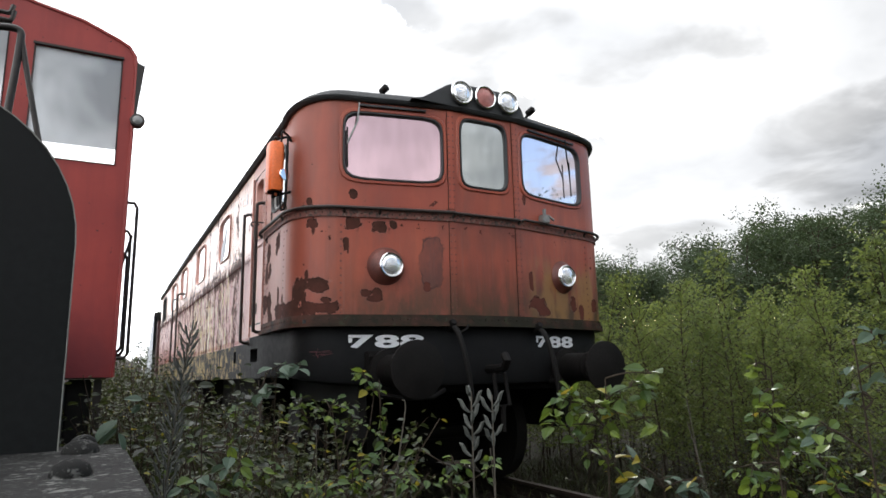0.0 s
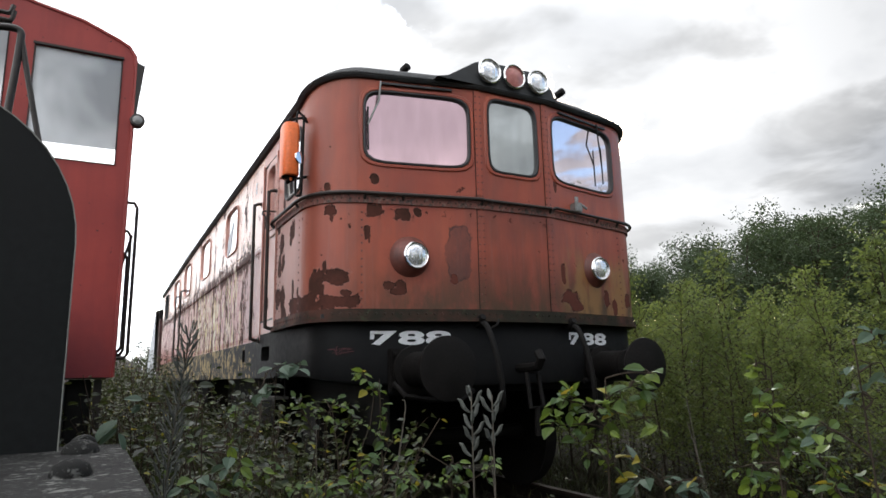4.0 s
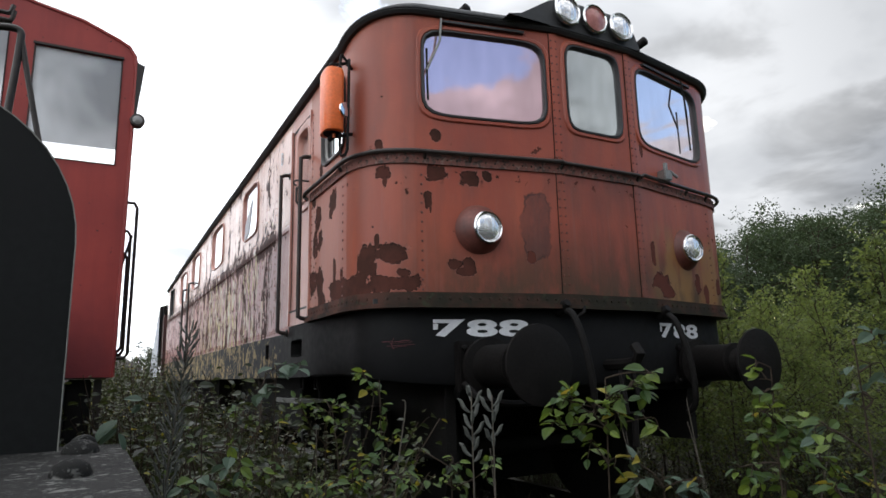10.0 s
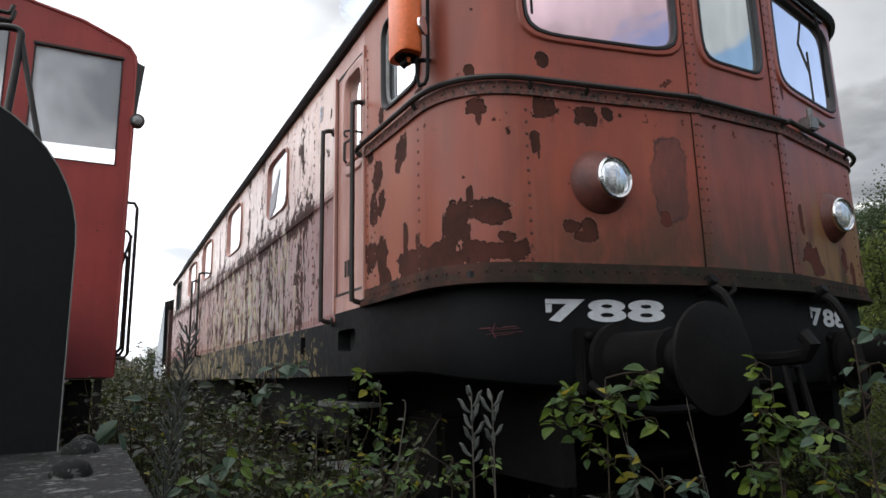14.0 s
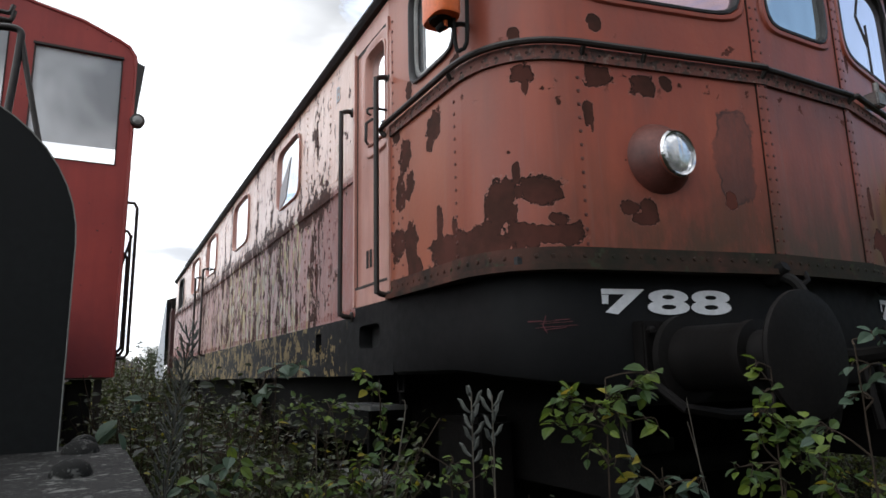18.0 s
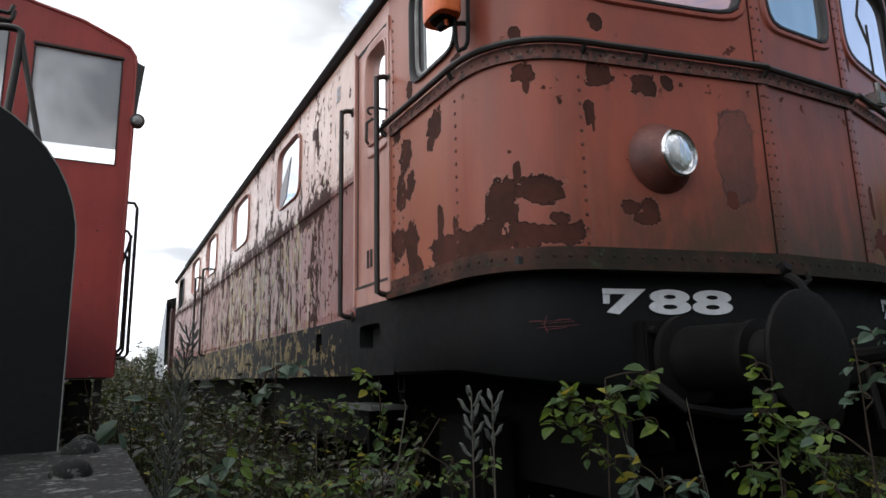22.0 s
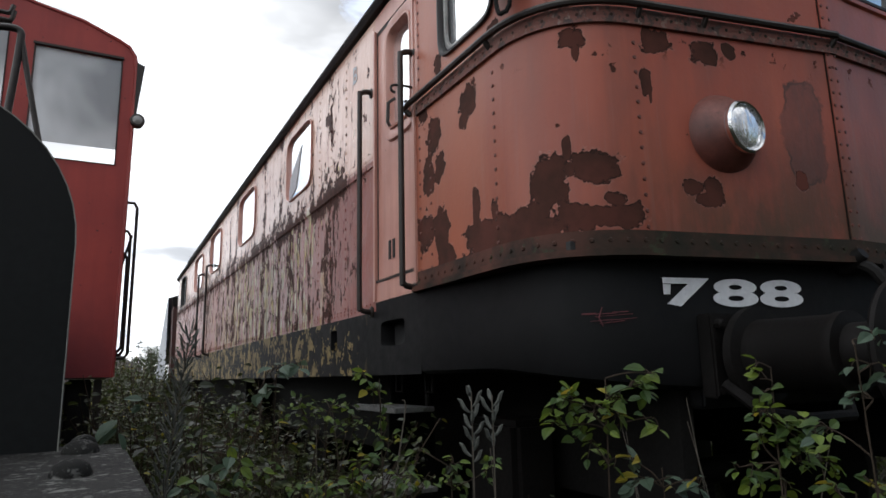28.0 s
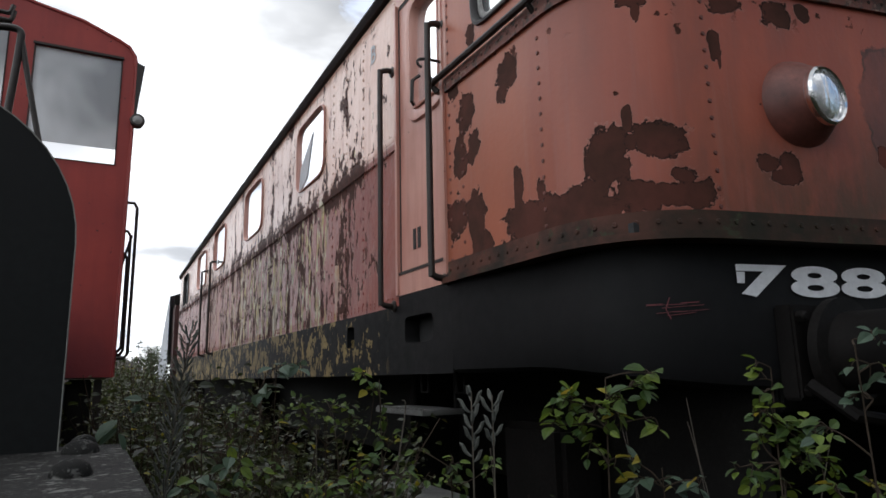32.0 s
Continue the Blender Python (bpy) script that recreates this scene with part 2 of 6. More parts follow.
# torn paint: distance round the nose, height above the rail, half width, half height
PATCHES = [(-1.884, 1.665, 0.10, 0.10), (-1.655, 1.706, 0.125, 0.062), (-1.795, 1.785, 0.022, 0.045), (-1.785, 1.70, 0.03, 0.03), (-1.70, 1.535, 0.22, 0.045), (-1.58, 1.59, 0.07, 0.03),
           (-2.0, 1.535, 0.14, 0.07), (-2.28, 1.54, 0.17, 0.07), (-2.355, 1.63, 0.028, 0.11), (-2.22, 1.62, 0.03, 0.05), (-1.384, 2.035, 0.032, 0.05), (-1.365, 1.975, 0.008, 0.025), (-1.30, 2.20, 0.075, 0.045),
           (-1.36, 2.22, 0.03, 0.03), (-1.06, 2.185, 0.065, 0.055), (-0.93, 2.21, 0.04, 0.03), (-1.19, 1.645, 0.05, 0.03), (-1.09, 1.64, 0.045, 0.06), (-1.13, 1.60, 0.06, 0.03), (-0.60, 1.70, 0.03, 0.035),
           (-1.31, 2.44, 0.05, 0.045), (-1.775, 2.37, 0.04, 0.05), (-1.85, 2.345, 0.05, 0.02), (-1.734, 2.20, 0.07, 0.04), (-1.72, 2.15, 0.02, 0.04), (-2.40, 2.15, 0.07, 0.075), (-2.44, 2.07, 0.035, 0.04), (-2.72, 2.10, 0.07, 0.10),
           (-2.77, 1.92, 0.06, 0.10), (-2.66, 1.93, 0.05, 0.07), (-2.81, 1.66, 0.10, 0.10), (-2.66, 1.63, 0.07, 0.11), (-2.62, 1.50, 0.07, 0.06), (-2.2, 2.37, 0.05, 0.04), (-2.66, 2.42, 0.035, 0.05), (-2.82, 2.25, 0.06, 0.06),
           (0.495, 1.80, 0.03, 0.08), (0.60, 1.60, 0.13, 0.06), (0.70, 1.53, 0.09, 0.05), (1.17, 1.62, 0.045, 0.08), (1.30, 1.55, 0.035, 0.08), (1.55, 1.62, 0.06, 0.07), (0.44, 2.52, 0.03, 0.05)]


def door_paint():
    """Bleached pinkish red, almost whole, with fine scratches."""
    n = Nodes("bleached_door_paint")
    co = n.co()
    c = n.mix(n.step(n.noise(2.2, co, 5), 0.3, 0.7), (0.40, 0.185, 0.145), (0.53, 0.28, 0.225))
    c = n.mix(n.math("MULTIPLY", n.step(n.noise(16, n.co((1, 1, 0.1)), 5, 0.6), 0.5, 0.75), 0.4), c, (0.25, 0.085, 0.06))
    c = n.mix(n.step(n.noise(30, co, 4, 0.6), 0.715, 0.725), c, (0.05, 0.022, 0.018))
    n.set(c, n.math("ADD", n.math("MULTIPLY", n.noise(9, co, 4), 0.2), 0.26), 0.0, 0.5)
    n.bump(n.math("ADD", n.math("MULTIPLY", n.noise(24, co, 3), 0.3), n.noise(2.2, co, 2)), 0.4, 0.005)
    return n.m


def paint_side():
    """Red side: nearly whole and paled by painted sky glare above the belt, dark red with upright runs of brown flakes,
    cream and ochre below it.
    """
    n = Nodes("peeling_side_paint")
    co = n.co()
    x, y, z = n.xyz(co)[:3]
    # sky glare on the upper side, put into the base colour
    pale = n.mix(n.step(n.noise(1.5, co, 5), 0.3, 0.7), (0.58, 0.34, 0.255), (0.70, 0.49, 0.40))
    pale = n.mix(n.math("MULTIPLY", n.step(n.noise(14, n.co((1, 1, 0.12), (2, 5, 1)), 5, 0.6), 0.45, 0.7), 0.35), pale, (0.34, 0.14, 0.10))
    deep = n.mix(n.step(n.noise(1.9, n.co((1, 1, 0.6)), 5), 0.3, 0.7), (0.18, 0.042, 0.033), (0.31, 0.095, 0.070))
    deep = n.mix(n.math("MULTIPLY", n.step(n.noise(17, n.co((1, 1, 0.07), (2, 5, 1)), 5, 0.6), 0.46, 0.70), 0.5), deep, (0.13, 0.036, 0.028))
    below = n.step(z, 2.23, 2.19)
    red = n.mix(below, pale, deep)
    back = n.step(y, 1.95, 2.4)
    belt = n.math("MULTIPLY", n.step(z, 2.06, 2.16), n.step(z, 2.42, 2.26))
    top = n.step(z, 2.86, 3.0)
    seam = None
    for at_y in (2.66, 3.95, 4.55, 5.9, 6.25, 7.75):
        one = n.step(n.math("ABSOLUTE", n.math("SUBTRACT", y, at_y)), 0.11, 0.02)
        seam = one if seam is None else n.math("MAXIMUM", seam, one)
    # ragged brown flakes along the belt, the seams and the roof's edge
    wgt = n.math("ADD", n.math("MULTIPLY", belt, 0.13), n.math("ADD", n.math("MULTIPLY", seam, 0.12), n.math("MULTIPLY", top, 0.04)))
    wgt = n.math("ADD", wgt, n.math("MULTIPLY", n.math("MULTIPLY", below, 0.065), n.math("ADD", n.noise(1.6, n.co((1, 1, 0.4), (3, 8, 2)), 2), 0.4)))
    big = n.math("ADD", n.noise(9, n.co((1, 1, 0.6)), 6, 0.68), n.math("MULTIPLY", wgt, back))
    torn = n.math("MULTIPLY", n.step(big, 0.635, 0.641), n.step(y, 1.86, 1.9))
    # upright runs of bare cream and ochre, thickest at the middle of the side
    mid = n.math("MULTIPLY", n.step(y, 2.55, 3.1), n.step(y, 8.5, 5.0))
    zone = n.math("MULTIPLY", mid, below)
    column = n.math("MULTIPLY", n.math("SUBTRACT", n.noise(7, n.co((1, 1, 0.03), (1, 4, 2)), 3, 0.6), 0.5), 0.8)
    fl = n.math("ADD", n.noise(16, n.co((1, 1, 0.22), (3, 4, 2)), 5, 0.62, 0.3), column)
    run = n.math("MULTIPLY", n.step(fl, 0.515, 0.525), zone)
    few = n.math("MULTIPLY", n.step(n.noise(7, n.co((1, 1, 0.5), (5, 1, 6)), 5, 0.62), 0.665, 0.672), n.math("MULTIPLY", back, n.step(y, 3.0, 2.8)))
    bare = n.math("MAXIMUM", run, few)
    cream = n.mix(n.step(n.noise(9, co, 3), 0.4, 0.6), (0.52, 0.48, 0.36), (0.46, 0.36, 0.13))
    cream = n.mix(n.math("MULTIPLY", n.step(n.noise(30, n.co((1, 1, 0.3)), 4), 0.45, 0.6), 0.7), cream, (0.16, 0.12, 0.085))
    # dark curled chips hang over paint and runs alike
    streak = n.math("MULTIPLY", n.math("MULTIPLY", n.math("SUBTRACT", n.noise(9, n.co((1, 1, 0.04), (6, 2, 5)), 3, 0.6), 0.5), 0.55), below)
    fine = n.math("ADD", n.math("ADD", n.noise(20, n.co((1, 1, 0.42), (2, 2, 9)), 5, 0.64, 0.3), streak), n.math("MULTIPLY", n.math("ADD", n.math("ADD", n.math("MULTIPLY", below, 0.035), 0.022), n.math("MULTIPLY", belt, 0.06)), back))
    chip = n.math("MULTIPLY", n.step(fine, 0.632, 0.638), back)
    dark = n.mix(n.noise(30, co, 3), (0.014, 0.008, 0.007), (0.095, 0.036, 0.026))
    peel = n.math("MAXIMUM", torn, chip)
    rim = n.math("MULTIPLY", n.step(big, 0.615, 0.635), n.math("SUBTRACT", 1.0, peel))
    col = n.mix(n.math("MULTIPLY", rim, 0.3), n.mix(bare, red, cream), (0.60, 0.42, 0.34))
    rough = n.math("ADD", n.math("MULTIPLY", n.math("MAXIMUM", peel, n.math("MULTIPLY", bare, 0.6)), 0.40), n.math("ADD", n.math("MULTIPLY", below, 0.14), 0.20))
    n.set(n.mix(peel, col, dark), rough, 0.0, n.math("SUBTRACT", 0.72, n.math("MULTIPLY", n.math("MAXIMUM", peel, n.math("MULTIPLY", below, 0.85)), 0.60)))
    h = n.math("SUBTRACT", n.math("SUBTRACT", 1.0, peel), n.math("MULTIPLY", bare, 0.4))
    n.bump(n.math("ADD", n.math("ADD", h, n.math("MULTIPLY", n.noise(24, co, 3), 0.4)), n.math("MULTIPLY", n.noise(2.2, co, 2), 1.6)), 0.9, 0.009)
    return n.m


def cab_paint():
    """Dull red paint, darker low down, with rain marks."""
    n = Nodes("shunter_red_paint")
    co = n.co()
    z = n.xyz(co)[2]
    c = n.mix(n.step(n.noise(2.2, co, 5), 0.3, 0.7), (0.24, 0.032, 0.028), (0.33, 0.046, 0.036))
    c = n.mix(n.math("MULTIPLY", n.step(n.noise(9, n.co((1, 1, 0.1)), 5, 0.6), 0.45, 0.75), 0.45), c, (0.15, 0.022, 0.022))
    c = n.mix(n.math("MULTIPLY", n.step(n.math("ADD", n.noise(3, co, 5), n.step(z, 2.0, 0.9)), 0.7, 1.5), 0.8), c, (0.11, 0.018, 0.026))
    c = n.mix(n.step(n.noise(26, co, 4, 0.6), 0.70, 0.72), c, (0.06, 0.02, 0.018))
    n.set(c, n.math("ADD", n.math("MULTIPLY", n.noise(6, co, 4), 0.3), 0.32), 0.0, 0.35)
    n.bump(n.math("ADD", n.noise(3, co, 3), n.math("MULTIPLY", n.noise(50, co, 3), 0.1)), 0.3, 0.004)
    return n.m


def skirt_paint():
    n = Nodes("black_underframe_paint")
    co = n.co()
    x, y, z = n.xyz(co)[:3]
    dark = n.mix(n.noise(2.2, co, 5), (0.0048, 0.0052, 0.0062), (0.014, 0.0137, 0.0135))
    old = n.math("ADD", n.math("MULTIPLY", n.noise(7, n.co((1, 1.1, 0.8)), 4, 0.6), 0.6), n.math("MULTIPLY", n.noise(26, co, 3), 0.4))
    old = n.step(n.math("ADD", old, n.math("MULTIPLY", n.step(y, 2.0, 3.2), 0.06)), 0.575, 0.585)
    old = n.math("MULTIPLY", old, n.step(y, 1.95, 2.15))
    ochre = n.mix(n.noise(11, co, 4), (0.07, 0.055, 0.038), (0.36, 0.27, 0.11))
    n.set(n.mix(old, dark, ochre), n.math("ADD", n.math("MULTIPLY", n.noise(18, co, 4), 0.3), 0.5), 0.0, 0.13)
    n.bump(n.math("ADD", n.noise(20, co, 5), old), 0.3, 0.004)
    return n.m


def rusty_strip():
    n = Nodes("rusty_flaking_strip")
    co = n.co()
    v = n.noise(22, co, 6, 0.7)
    c = n.mix(n.step(v, 0.42, 0.5), (0.05, 0.028, 0.022), (0.15, 0.05, 0.035))
    c = n.mix(n.step(n.noise(30, n.co((1, 1, 1), (5, 2, 1)), 5, 0.7), 0.58, 0.62), c, (0.20, 0.13, 0.10))
    n.set(c, 0.65)
    n.bump(v, 0.8, 0.006)
    return n.m


def sole_paint():
    n = Nodes("mossy_sole_paint")
    co = n.co()
    c = n.mix(n.step(n.noise(5, co, 6, 0.6), 0.4, 0.6), (0.022, 0.016, 0.012), (0.085, 0.034, 0.024))
    run = n.math("MULTIPLY", n.math("ADD", n.math("ABSOLUTE", n.xyz(co)[0]), n.xyz(co)[1]), n.math("SIGN", n.xyz(co)[0]))
    c = n.mix(n.math("MULTIPLY", n.step(run, -2.0, -1.3), n.step(n.noise(4, co, 6, 0.65), 0.3, 0.55)), c, (0.020, 0.018, 0.012))
    c = n.mix(n.step(n.noise(15, co, 5, 0.65), 0.58, 0.66), c, (0.035, 0.04, 0.022))
    n.set(c, 0.7, 0.0, 0.2)
    n.bump(n.noise(35, co, 5), 0.4, 0.004)
    return n.m


def coated(name, col, rough=0.015):
    n = Nodes(name)
    v = n.noise(9, n.co((1, 1, 0.3)), 5)
    n.set(n.mix(n.step(v, 0.35, 0.8), col, tuple(c * 0.86 for c in col)), n.math("ADD", n.math("MULTIPLY", v, 0.03), rough), 0.92)
    return n.m


def leaf_mat(name, a, b, gloss=0.45, trans=0.35):
    n = Nodes(name)
    g = n.N.new("ShaderNodeNewGeometry")
    col = n.mix(n.math("POWER", g.outputs["Random Per Island"], 2.2), a, b)
    col = n.mix(n.step(n.noise(40, None, 3), 0.3, 0.8), col, tuple(c * 0.7 for c in a))
    n.set(col, gloss, 0.0, 0.32)
    t = n.N.new("ShaderNodeBsdfTranslucent")
    n.L.new(n.mix(0.5, col, tuple(min(1, c * 1.6) for c in b)), t.inputs[0])
    s = n.N.new("ShaderNodeMixShader")
    s.inputs[0].default_value = trans
    n.L.new(n.b.outputs[0], s.inputs[1])
    n.L.new(t.outputs[0], s.inputs[2])
    n.L.new(s.outputs[0], n.out.inputs[0])
    return n.m


def ground_mat():
    n = Nodes("leaf_litter_soil")
    co = n.co()
    c = n.mix(n.step(n.noise(1.2, co, 6), 0.35, 0.65), (0.016, 0.013, 0.009), (0.018, 0.022, 0.010))
    c = n.mix(n.step(n.noise(14, co, 6, 0.7), 0.5, 0.65), c, (0.035, 0.028, 0.018))
    n.set(c, 0.95, 0.0, 0.06)
    n.bump(n.noise(18, co, 6, 0.7), 0.8, 0.05)
    return n.m


def ledge_mat():
    n = Nodes("weathered_steel_ledge")
    co = n.co()
    c = n.mix(n.step(n.noise(5, co, 6, 0.6), 0.35, 0.65), (0.006, 0.006, 0.0058), (0.015, 0.0147, 0.0137))
    lichen = n.math("MAXIMUM", n.step(n.noise(38, co, 5, 0.65), 0.57, 0.63), n.math("MULTIPLY", n.step(n.noise(110, co, 3, 0.6), 0.56, 0.66), 0.5))
    c = n.mix(n.math("MULTIPLY", lichen, 0.8), c, (0.15, 0.15, 0.14))
    n.set(c, 0.8, 0.0, 0.15)
    n.bump(n.math("ADD", n.noise(30, co, 6, 0.7), lichen), 0.5, 0.005)
    return n.m


def sky_toned_pane():
    """Dull grey pane, the reflected sky painted in as light and dark tones."""
    n = Nodes("grey_pane_painted_sky")
    v = n.noise(1.7, n.co((1, 1, 0.7)), 3, 0.5, 0.3)
    c = n.mix(n.step(v, 0.35, 0.66), (0.28, 0.29, 0.30), (0.86, 0.87, 0.88))
    n.set(c, 0.16, 0.0, 0.8)
    return n.m


M = {
    "front": paint_front(), "side": paint_side(), "door": door_paint(), "skirt": skirt_paint(), "strip": rusty_strip(), "sole": sole_paint(),
    "black": plain("black_iron", (0.010, 0.0092, 0.0086), 0.7, 0.0, 0.4, 8, 0.3, 0.15),
    "iron": plain("dull_buffer_steel", (0.0075, 0.0065, 0.006), 0.65, 0.0, 0.5, 5, 0.2, 0.13),
    "roof": plain("tarred_roof", (0.027, 0.028, 0.029), 0.6, 0.0, 0.4, 5, 0.3),
    "rail": plain("dark_handrail_iron", (0.028, 0.022, 0.019), 0.5, 0.3, 0.4, 14, 0.3),
    "rubber": plain("window_rubber", (0.016, 0.015, 0.015), 0.55, 0.0, 0.3, 9, 0.1),
    "chrome": plain("chrome_rim", (0.72, 0.72, 0.72), 0.14, 1.0, 0.1, 9, 0.0),
    "reflector": plain("lamp_reflector", (0.82, 0.83, 0.84), 0.22, 1.0, 0.15, 11, 0.0),
    "redlens": plain("faded_red_lens", (0.42, 0.16, 0.14), 0.12, 0.0, 0.2, 20, 0.0),
    "pink": coated("pink_coated_glass", (0.98, 0.70, 0.76)),
    "pink_faint": coated("faint_pink_glass", (0.95, 0.84, 0.88)),
    "dark_glass": plain("dark_cab_glass", (0.012, 0.012, 0.013), 0.12, 0.0, 0.2, 5, 0.0, 0.5),
    "grey_glass": coated("grey_window_glass", (0.74, 0.78, 0.77)),
    "side_glass": coated("side_window_glass", (0.93, 0.95, 0.97)),
    "white": plain("white_number_paint", (0.72, 0.73, 0.75), 0.6, 0.0, 0.12, 30, 0.1),
    "orange": plain("orange_plastic", (0.80, 0.16, 0.03), 0.4, 0.0, 0.12, 9, 0.0),
    "mirror": plain("mirror_glass", (0.9, 0.9, 0.9), 0.03, 1.0, 0.02, 5, 0.0),
    "cabred": cab_paint(),
    "housing": plain("grimy_lamp_housing", (0.12, 0.036, 0.026), 0.55, 0.0, 0.5, 9, 0.2),
    "bank": plain("brown_bank_earth", (0.028, 0.019, 0.016), 0.9, 0.0, 0.5, 0.8, 0.3),
    "wagon": plain("dull_wagon_red", (0.05, 0.017, 0.015), 0.6, 0.0, 0.3, 3, 0.1),
    "hood": plain("shunter_dark_paint", (0.0055, 0.0062, 0.0064), 0.55, 0.0, 0.35, 3.5, 0.08, 0.19),
    "edge": plain("worn_plate_edge", (0.20, 0.20, 0.18), 0.6, 0.2, 0.4, 30, 0.2),
    "pane": sky_toned_pane(), "ledge": ledge_mat(), "ground": ground_mat(),
    "stone": plain("pale_pebble", (0.16, 0.16, 0.155), 0.8, 0.0, 0.35, 20, 0.4),
    "bark": plain("twig_bark", (0.045, 0.034, 0.025), 0.85, 0.0, 0.4, 20, 0.3, 0.1),
    "stalk": plain("dry_stalk", (0.075, 0.064, 0.048), 0.8, 0.0, 0.3, 30, 0.2),
    "pod": plain("hairy_seed_pod", (0.075, 0.08, 0.07), 0.8, 0.0, 0.45, 40, 0.5),
    "dry_grass": leaf_mat("dead_grass", (0.018, 0.014, 0.009), (0.06, 0.048, 0.03), 0.8, 0.2),
    "curtain": plain("pale_curtain", (0.5, 0.52, 0.55), 0.8, 0.0, 0.1, 5, 0.1),
    "steel_rail": plain("rusty_rail", (0.017, 0.012, 0.009), 0.7, 0.0, 0.4, 12, 0.2, 0.12),
    "sleeper": plain("old_sleeper_wood", (0.03, 0.024, 0.019), 0.9, 0.0, 0.4, 8, 0.5, 0.08),
    "step": plain("galvanised_step", (0.25, 0.25, 0.24), 0.5, 0.6, 0.3, 14, 0.2),
    "inside": plain("dark_interior", (0.02, 0.02, 0.02), 0.8, 0.0, 0.2, 4, 0.0),
    "chalk": plain("red_chalk_mark", (0.15, 0.04, 0.045), 0.8, 0.0, 0.5, 60, 0.0),
    "leaf_birch": leaf_mat("birch_leaves", (0.040, 0.066, 0.018), (0.21, 0.25, 0.062), 0.55, 0.45),
    "leaf_bramble": leaf_mat("bramble_leaves", (0.009, 0.0145, 0.006), (0.095, 0.118, 0.030), 0.40, 0.20),
    "leaf_near": leaf_mat("sallow_leaves", (0.028, 0.062, 0.016), (0.185, 0.25, 0.03), 0.52, 0.30),
    "leaf_yellow": leaf_mat("yellowing_leaves", (0.20, 0.19, 0.02), (0.36, 0.27, 0.03)),
    "leaf_pale": leaf_mat("pale_green_leaves", (0.05, 0.085, 0.055), (0.10, 0.14, 0.09), 0.5, 0.25),
    "leaf_far": leaf_mat("woodland_leaves", (0.032, 0.052, 0.022), (0.07, 0.095, 0.035), 0.6, 0.25),
}


# ---- mesh helpers ----
class Geo:
    """Vertices and faces gathered for one mesh."""

    def __init__(self):
        self.v, self.f = [], []

    def add(self, verts, faces):
        o = len(self.v)
        self.v += [tuple(p) for p in verts]
        self.f += [tuple(i + o for i in q) for q in faces]
        return self

    def tube(self, path, r, n=8, closed=False, r1=None):
        path = [Vector(p) for p in path]
        m = len(path)
        rings, prev = [], None
        for i, p in enumerate(path):
            a = path[(i - 1) % m] if (i or closed) else p
            b = path[(i + 1) % m] if (i < m - 1 or closed) else p
            d = (b - a).normalized()
            if prev is None:
                prev = d.orthogonal().normalized()
            s = (prev - d * prev.dot(d)).normalized()
            prev = s
            u = d.cross(s)
            k = r if r1 is None else r + (r1 - r) * i / max(1, m - 1)
            rings.append([p + (s * math.cos(q) + u * math.sin(q)) * k for q in (2 * math.pi * j / n for j in range(n))])
        V = [v for g in rings for v in g]
        F = []
        for i in range(m if closed else m - 1):
            for j in range(n):
                F.append((i * n + j, i * n + (j + 1) % n, (i + 1) % m * n + (j + 1) % n, (i + 1) % m * n + j))
        if not closed:
            F += [tuple(range(n))[::-1], tuple((m - 1) * n + j for j in range(n))]
        return self.add(V, F)

    def lathe(self, prof, m, n=24):
        """prof: (radius, height) up the z axis of the pose m."""
        V, F = [], []
        for r, h in prof:
            for j in range(n):
                q = 2 * math.pi * j / n
                V.append(m @ Vector((r * math.cos(q), r * math.sin(q), h)))
        for i in range(len(prof) - 1):
            for j in range(n):
                F.append((i * n + j, i * n + (j + 1) % n, (i + 1) * n + (j + 1) % n, (i + 1) * n + j))
        F += [tuple(range(n))[::-1], tuple((len(prof) - 1) * n + j for j in range(n))]
        return self.add(V, F)

    def box(self, lo, hi, bevel=0.0, m=None):
        bm = bmesh.new()
        bmesh.ops.create_cube(bm, size=1)
        for v in bm.verts:
            v.co = Vector([(a + b) / 2 + c * (b - a) for a, b, c in zip(lo, hi, v.co)])
        if bevel:
            bmesh.ops.bevel(bm, geom=bm.edges[:], offset=bevel, segments=2, affect="EDGES")
        bm.verts.index_update()
        self.add([(m @ v.co) if m else v.co for v in bm.verts], [[v.index for v in f.verts] for f in bm.faces])
        bm.free()
        return self

    def grid(self, rows, close=False):
        """A sheet through rows of points."""
        n = len(rows[0])
        F = []
        for i in range(len(rows) - 1):
            for j in range(n if close else n - 1):
                F.append((i * n + j, i * n + (j + 1) % n, (i + 1) * n + (j + 1) % n, (i + 1) * n + j))
        return self.add([p for r in rows for p in r], F)

    def dome(self, p, nrm, r, h=0.5):
        nrm = Vector(nrm).normalized()
        m = Matrix.Translation(p) @ nrm.to_track_quat("Z", "Y").to_matrix().to_4x4()
        V, F = [], []
        for rr, hh in ((1, 0), (0.75, 0.7)):
            V += [m @ Vector((r * rr * math.cos(k * 1.0472), r * rr * math.sin(k * 1.0472), r * h * hh)) for k in range(6)]
        F += [(k, (k + 1) % 6, 6 + (k + 1) % 6, 6 + k) for k in range(6)] + [tuple(range(6, 12))]
        return self.add(V, F)


